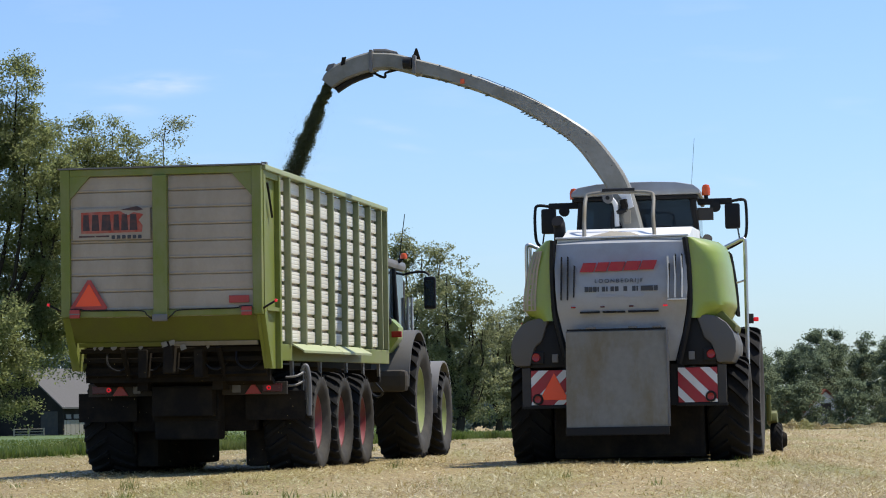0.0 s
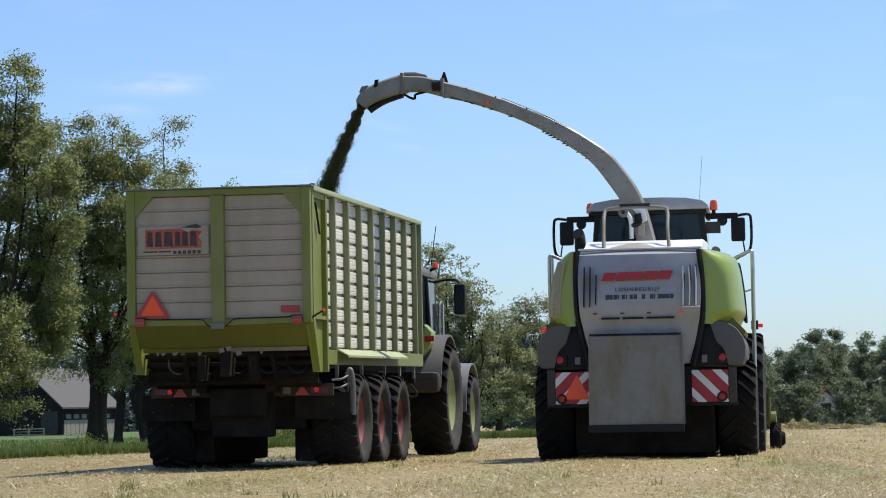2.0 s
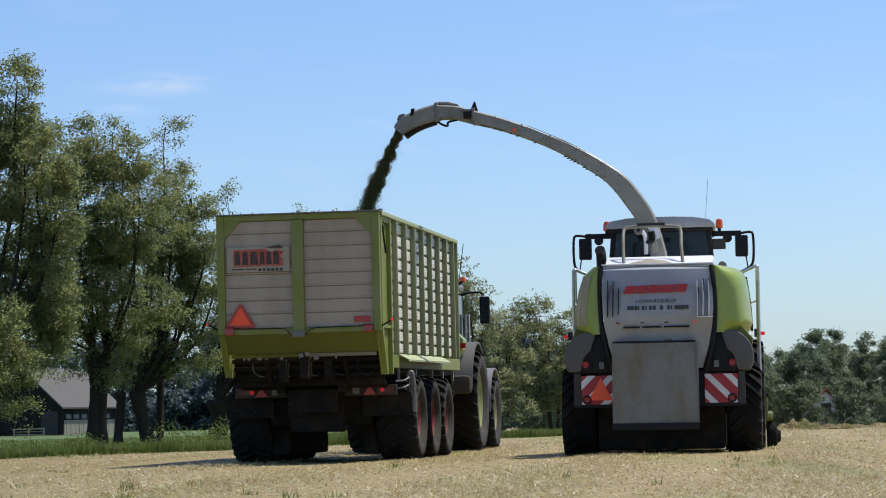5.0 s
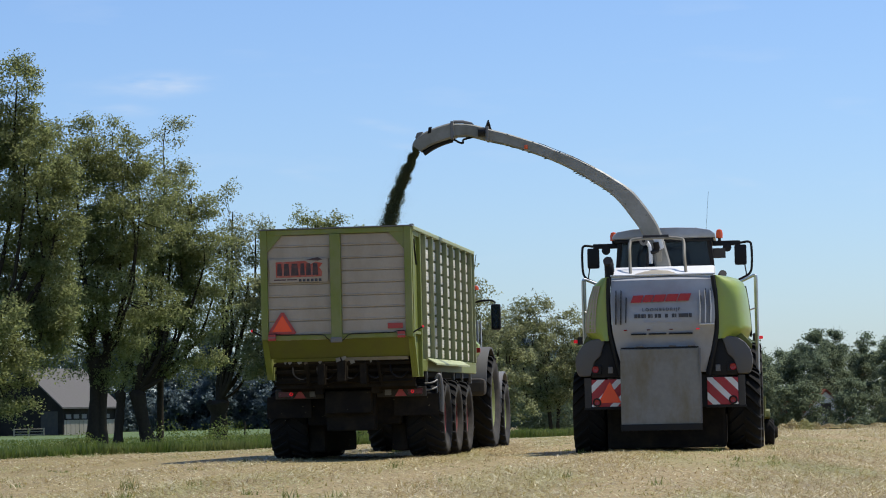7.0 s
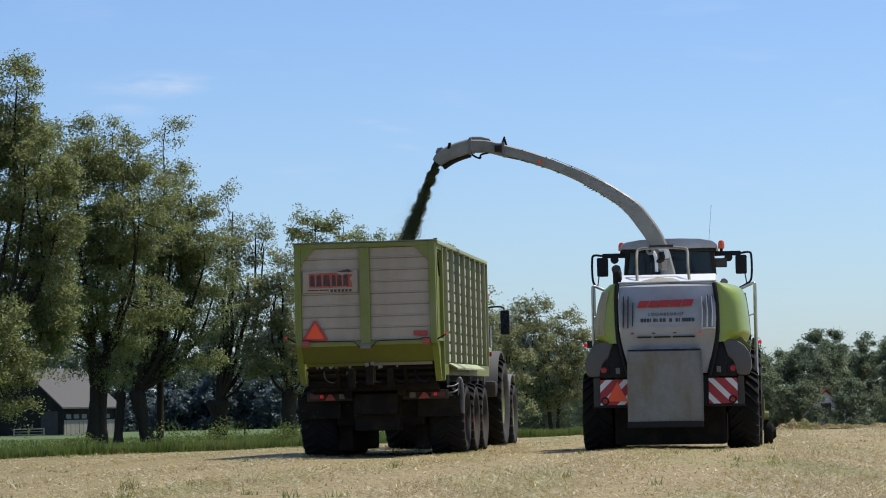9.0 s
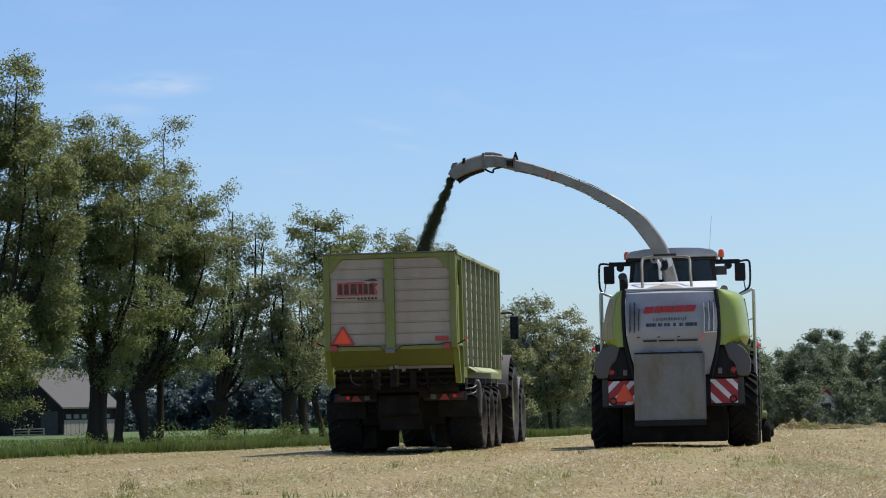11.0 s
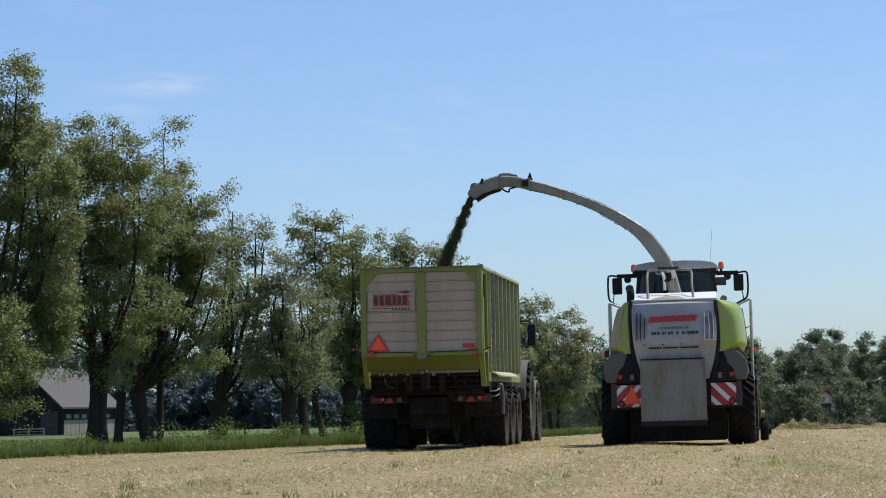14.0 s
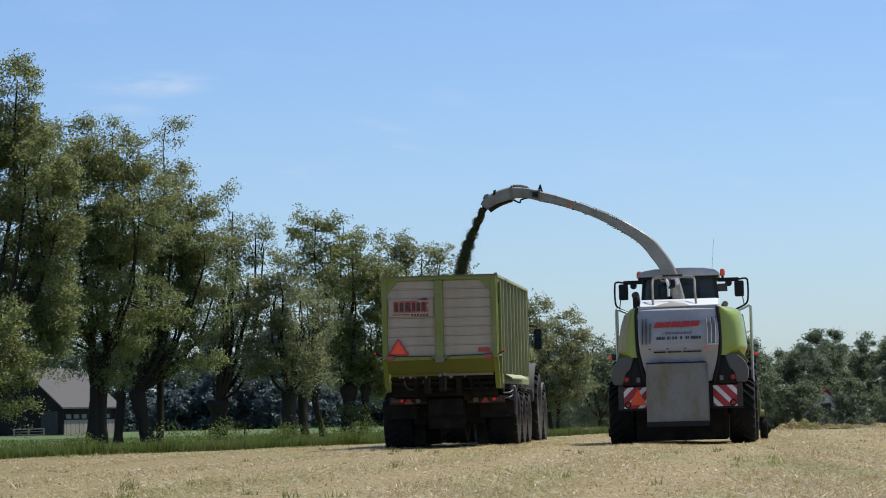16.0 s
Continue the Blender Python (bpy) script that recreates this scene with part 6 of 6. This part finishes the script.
def skyline(x):
    """The height of the far row along the field's end, with its gap."""
    return float(np.interp(x, (9, 18, 33, 36, 37.5, 39.5, 41.5, 45.5, 47.5, 49.5, 56), (11.0, 12.2, 11.5, 11.2, 9.2, 10.8, 12.6, 13.0, 11.4, 12.8, 13.0)))


def far_woods():
    rng = np.random.default_rng(31)
    spots = []
    for x in np.arange(9, 55, 2.2):
        x += rng.normal(0, 0.5)
        spots.append((x, 300 + rng.normal(0, 6), -2.7, skyline(x) * rng.uniform(0.86, 1.0), rng.uniform(1.9, 3.0)))
    for x in np.arange(10, 57, 2.6):
        x += rng.normal(0, 0.6)
        spots.append((x, 313 + rng.normal(0, 4), -2.7, skyline(x) * rng.uniform(0.78, 0.95), rng.uniform(2.2, 3.2)))
    # bushes in front of the far house
    spots += [(38.6, 288, -2.7, 6.4, 2.0), (43.4, 288, -2.7, 6.6, 2.0), (41.0, 287, -2.7, 3.3, 1.9), (36.4, 288, -2.7, 6.0, 1.8)]
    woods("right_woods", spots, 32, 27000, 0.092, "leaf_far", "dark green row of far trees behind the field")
    spots = []
    for x in np.arange(-58, 14, 2.8):
        spots.append((x + rng.normal(0, 0.6), 335 + rng.normal(0, 8), -0.2, rng.uniform(9.0, 13.0), rng.uniform(2.4, 3.6)))
    for x in np.arange(-58, 14, 2.0):
        spots.append((x, 326 + rng.normal(0, 3), -0.2, rng.uniform(3.5, 7.5), 2.2))
    woods("left_woods", spots, 33, 9500, 0.20, "leaf_haze_blue", "dark far woods with haze-blue leaves behind the meadow")


far_woods()


# ---- barn ----
def barn():
    """Long barn at the far side of the meadow: tarred gable, planked side, grey roof."""
    b = root("barn", "dark tarred farm barn with a grey roof and pale planked side", "barn")
    b.matrix_basis = pose(-32.35, 226, 0.0, 0, 0, -33)
    W, L, E, R = 8.2, 7.0, 2.55, 5.6     # width of the gable, length, eaves, ridge
    part("gable_wall", prism([(-W, 0), (0, 0), (0, E), (-W / 2, R), (-W, E)], "y", 0.0, 0.2), "tarred", b)
    part("back_wall", prism([(-W, 0), (0, 0), (0, E), (-W / 2, R), (-W, E)], "y", L - 0.2, L), "tarred", b)
    for k in range(24):
        y = 0.2 + k * (L - 0.4) / 24
        part("plank", box(-0.10, 0.0 + 0.015 * (k % 2), y + 0.01, y + (L - 0.4) / 24 - 0.01, 0.0, 1.25), "plank", b)
    part("side_band", box(-0.16, -0.10, 0.2, L - 0.2, 0.0, E), "tarred", b)
    for k in range(6):
        y = 0.5 + k * 1.0
        part("side_window", box(-0.10, -0.02, y, y + 0.62, 1.36, 1.72), "light_grey", b)
    part("far_side_wall", box(-W, -W + 0.15, 0.2, L - 0.2, 0, E), "tarred", b)
    over = 0.35
    for s in (0, 1):
        def q(x):
            return -x if s == 0 else -W + x
        part("roof_slope", prism([(q(-over), E - 0.22), (q(W / 2), R + 0.12), (q(W / 2), R + 0.0), (q(-over), E - 0.36)], "y", -0.4, L + 0.4), "roof", b, "weathered grey tiled roof")
    for y in (1.9, 6.0):
        part("vent_stack", box(-W / 2 - 0.25, -W / 2 + 0.25, y, y + 0.5, R - 0.2, R + 0.45, 0.04), "tarred", b)
    part("door", box(-2.4, -0.5, -0.05, -0.01, 0.0, 2.0), "grey", b)
    g = root("field_gate", "white railed field gate beside the barn", "gate")
    g.matrix_basis = pose(-34.85, 216, 0.0)
    for z in (0.12, 0.34, 0.55):
        part("rail", rod([(0, 0, z), (2.4, 0, z)], 0.03, 6), "plank", g)
    for x in (0, 1.2, 2.4):
        part("gate_post", box(x - 0.05, x + 0.05, -0.05, 0.05, 0, 0.62), "plank", g)
    hs = root("house", "far farmhouse with a white gable and red roof among trees", "house")
    hs.matrix_basis = pose(41.6, 294, -2.75, 0, 0, 12)
    part("wall", prism([(-3, 0), (3, 0), (3, 3.0), (0, 5.6), (-3, 3.0)], "y", 0, 9), "white", hs)
    for s in (-1, 1):
        part("roof", prism([(s * 3.4, 2.7), (0, 5.85), (0, 5.65), (s * 3.4, 2.5)], "y", -0.3, 9.3), "red_tile", hs, "red tiled roof")
    part("window", box(-0.6, 0.6, -0.04, 0.02, 3.2, 4.3), "grey", hs)
    part("chimney", box(-0.3, 0.3, 4, 4.6, 5.4, 6.6), "roof", hs)
    for x, y in ((-11.3, 150), (-9.6, 152), (-3.0, 148)):
        p = part("fence_post", rod([(0, 0, -0.1), (0.01, 0, 0.75)], 0.05, 8), "bark")
        p.matrix_basis = pose(x, y, 0.0)
        tagged(p, "weathered wooden fence post in the meadow", "fence post", "fence posts")


barn()


# ---- grass and stubble ----
def blade_field(name, base, up, wide, mat, label, category):
    """Thin upright triangles: base points, tip offsets and half widths."""
    n = len(base)
    side = np.stack([-up[:, 1], up[:, 0], np.zeros(n)], 1) + 1e-4
    side /= np.linalg.norm(side, axis=1)[:, None]
    v = np.stack([base - side * wide[:, None], base + side * wide[:, None], base + up], 1).reshape(-1, 3)
    me = bpy.data.meshes.new(name)
    me.vertices.add(n * 3)
    me.vertices.foreach_set("co", v.ravel())
    me.loops.add(n * 3)
    me.loops.foreach_set("vertex_index", np.arange(n * 3))
    me.polygons.add(n)
    me.polygons.foreach_set("loop_start", np.arange(0, n * 3, 3))
    me.update(calc_edges=True)
    me.validate()
    return tagged(put(name, me, mat), label, category, kind="stuff")


def heights(x, y):
    return np.array([ground_height(a, b) for a, b in zip(x, y)])


def stubble():
    rng = np.random.default_rng(41)
    n = 600000
    y = 17 + 85 * rng.uniform(0, 1, n) ** 1.5
    x = rng.uniform(-1, 1, n) * (0.175 * y + 1.0)
    d = edge_distance(x, y) + rng.normal(0, 0.5, n)
    # fuller along the old swaths
    swath = np.sin((x - 0.12 * y) * 2 * math.pi / 3.1 + 0.6 + 0.5 * np.sin(0.11 * y))
    keep = (d > 0.3) & (rng.random(n) < (0.62 + 0.38 * swath) * np.clip(0.80 + 0.08 * x, 0.36, 1.0))
    x, y, swath = x[keep], y[keep], swath[keep]
    n = len(x)
    flat = rng.random(n) < 0.93
    ang = rng.uniform(0, 2 * math.pi, n)
    ln = rng.uniform(0.04, 0.15, n) * (1 + 0.4 * swath)
    rise = np.where(flat, rng.uniform(0.0, 0.26, n), rng.uniform(0.3, 0.55, n)) * ln
    run = np.where(flat, 1.0, 0.35) * ln
    up = np.stack([np.cos(ang) * run, np.sin(ang) * run, rise], 1)
    base = np.stack([x, y, heights(x, y) + np.where(flat, rng.uniform(0.0, 0.018, n) * (1.2 + swath), 0.0)], 1)
    blade_field("stubble", base, up, rng.uniform(0.002, 0.0095, n) * (0.8 + y / 50), "straw", "pale dry stubble and loose straw of the mown field", "stubble")


def tufts():
    """Taller green tufts left standing in the mown field."""
    rng = np.random.default_rng(45)
    n = 80
    y = 19 + 60 * rng.uniform(0, 1, n) ** 1.3
    x = rng.uniform(-1, 1, n) * (0.175 * y + 0.5)
    keep = edge_distance(x, y) > 0.8
    x, y = x[keep], y[keep]
    x, y = np.append(x, (-3.07, -2.47, 4.32, -3.0)), np.append(y, (25.4, 26.3, 43.4, 25.5))
    per = 22
    size = np.repeat(np.append(rng.uniform(0.5, 1.2, len(x) - 4) ** 2, (2.2, 1.2, 1.6, 2.0)), per)
    x, y = np.repeat(x, per), np.repeat(y, per)
    n = len(x)
    ang = rng.uniform(0, 2 * math.pi, n)
    ln = rng.uniform(0.04, 0.09, n) * size
    up = np.stack([np.cos(ang) * ln * 0.6, np.sin(ang) * ln * 0.6, ln], 1)
    x = x + rng.normal(0, 0.05, n)
    y = y + rng.normal(0, 0.05, n)
    blade_field("grass_tufts", np.stack([x, y, heights(x, y)], 1), up, rng.uniform(0.003, 0.006, n) * (0.6 + y / 50), "grass", "scattered green grass tufts in the stubble", "grass")


tufts()


def meadow_grass():
    rng = np.random.default_rng(42)
    n = 120000
    y = rng.uniform(50, 150, n)
    d = -0.2 - 60 * rng.uniform(0, 1, n) ** 3.0
    x = -8.5 + (d + (y - 59.0) * 0.366) / 0.931
    keep = np.abs(x) < 0.18 * y + 2
    x, y, d = x[keep], y[keep], d[keep]
    n = len(x)
    tuft = 0.5 + 0.28 * np.sin(x * 1.7 + 0.6 * y) * np.sin(y * 0.9 - x) + 0.22 * np.sin(x * 4.3 + 1.1) * np.sin(y * 0.31 + x)
    ln = rng.uniform(0.16, 0.40, n) * (0.35 + 0.75 * tuft) * np.clip(1.05 + d / 18, 0.35, 1.05)
    ang = rng.uniform(0, 2 * math.pi, n)
    up = np.stack([np.cos(ang) * ln * 0.35, np.sin(ang) * ln * 0.35, ln], 1)
    base = np.stack([x, y, heights(x, y)], 1)
    blade_field("meadow_grass", base, up, rng.uniform(0.012, 0.025, n), "grass", "tall fresh green grass along the field edge", "grass")


stubble()
meadow_grass()


def bush(x, y, w, h, seed):
    rng = np.random.default_rng(seed)
    n = 2600
    c = rng.normal(0, 1, (n, 3)) * np.array([w * 0.4, w * 0.3, h * 0.3]) + np.array([0, 0, h * 0.45])
    c[:, 2] = np.abs(c[:, 2]) * (1 + 0.3 * np.sin(c[:, 0] * 4))
    ob = put("low_bush", flakes(c, rng.uniform(0.02, 0.042, n), rng, 0.5), "grass")
    ob.matrix_basis = pose(x, y, ground_height(x, y))
    tagged(ob, "low leafy green bush in the field edge grass", "bush", "low bushes")


for i, (x, y, w, h) in enumerate(((-6.4, 73, 2.2, 0.62), (-4.9, 78, 1.2, 0.5), (-3.0, 88, 1.6, 0.6), (-9.3, 66, 1.4, 0.35))):
    bush(x, y, w, h, 60 + i)


def swaths():
    """Low windrows of cut grass at the far end of the field."""
    rng = np.random.default_rng(71)
    pos = []
    for x0, x1, y0, w, h in ((11.7, 13.3, 95, 0.7, 0.30), (15.2, 18.5, 97, 0.7, 0.22), (13.2, 15.4, 98, 0.6, 0.12), (4.0, 9.0, 108, 0.7, 0.12)):
        n = int(2200 * (x1 - x0))
        u = rng.uniform(0, 1, n)
        v = rng.normal(0, 0.4, n)
        top = h * np.exp(-(v * 1.6) ** 2) * np.sin(np.pi * np.clip(u, 0.02, 0.98)) ** 0.5 * (1 + 0.25 * np.sin(u * 23))
        pos.append(np.stack([x0 + u * (x1 - x0), y0 + v * w, top * rng.uniform(0.2, 1.05, n)], 1))
    pos = np.concatenate(pos)
    tagged(put("cut_grass_swaths", flakes(pos, rng.uniform(0.02, 0.07, len(pos)), rng, 0.3), "straw"), "low pale windrows of cut grass", "grass", kind="stuff")


swaths()


def chaff():
    """A few bright specks of chaff that drift round the trailer's tail."""
    rng = np.random.default_rng(81)
    n = 90
    pos = np.stack([rng.uniform(-1.7, 1.9, n), rng.uniform(-0.9, 0.9, n), 0.08 + 1.5 * rng.uniform(0, 1, n) ** 1.6], 1)
    return tagged(put("flying_chaff", flakes(pos, rng.uniform(0.004, 0.009, n), rng, 0.5), "straw"), "tiny bright specks of chaff drifting behind the trailer", "chaff", kind="stuff")


CHAFF = chaff()


# ---- movement ----
def between(rows, t):
    """The place on a path at t, straight from row to row."""
    for (ta, a), (tb, b) in zip(rows, rows[1:]):
        if ta <= t <= tb:
            return a.translation.lerp(b.translation, (t - ta) / (tb - ta))
    return rows[-1][1].translation


def motions():
    walk(TRAILER, TRAILER_PATH)
    walk(TRACTOR, [(t, m @ TRACTOR_AT) for t, m in TRAILER_PATH])
    walk(HARVESTER, HARVESTER_PATH)
    walk(STREAM, HARVESTER_PATH)
    walk(CHAFF, [(t, m @ pose(0.06 * math.sin(5 * t), 0.1 * math.sin(3 * t), 0.05 * math.cos(4 * t))) for t, m in TRAILER_PATH])
    for hub, at, radius in SPIN:
        rows = HARVESTER_PATH if hub.parent == HARVESTER else TRAILER_PATH
        turn, last, keyed = 0.0, between(rows, 0.0), []
        for k in range(81):
            here = between(rows, k * 0.2)
            turn -= math.degrees((here - last).length / radius)
            last = here
            keyed.append((k * 0.2, pose(at.x, at.y, at.z, turn)))
        walk(hub, keyed)
    for ob, mid, along, k in STREAM_PIECES:
        keyed = []
        for i in range(65):
            t = i * 0.25
            slip = 0.05 * math.sin(7.3 * t + 1.9 * k)
            sway = 0.030 * math.sin(4.1 * t + 0.9 * k) * (0.2 + 0.2 * k)
            m = Matrix.Translation(mid + along * slip + Vector((sway, 0, 0))) @ Matrix.Rotation(radians(70 * i + 40 * k), 4, along)
            keyed.append((t, m))
        walk(ob, keyed)


motions()
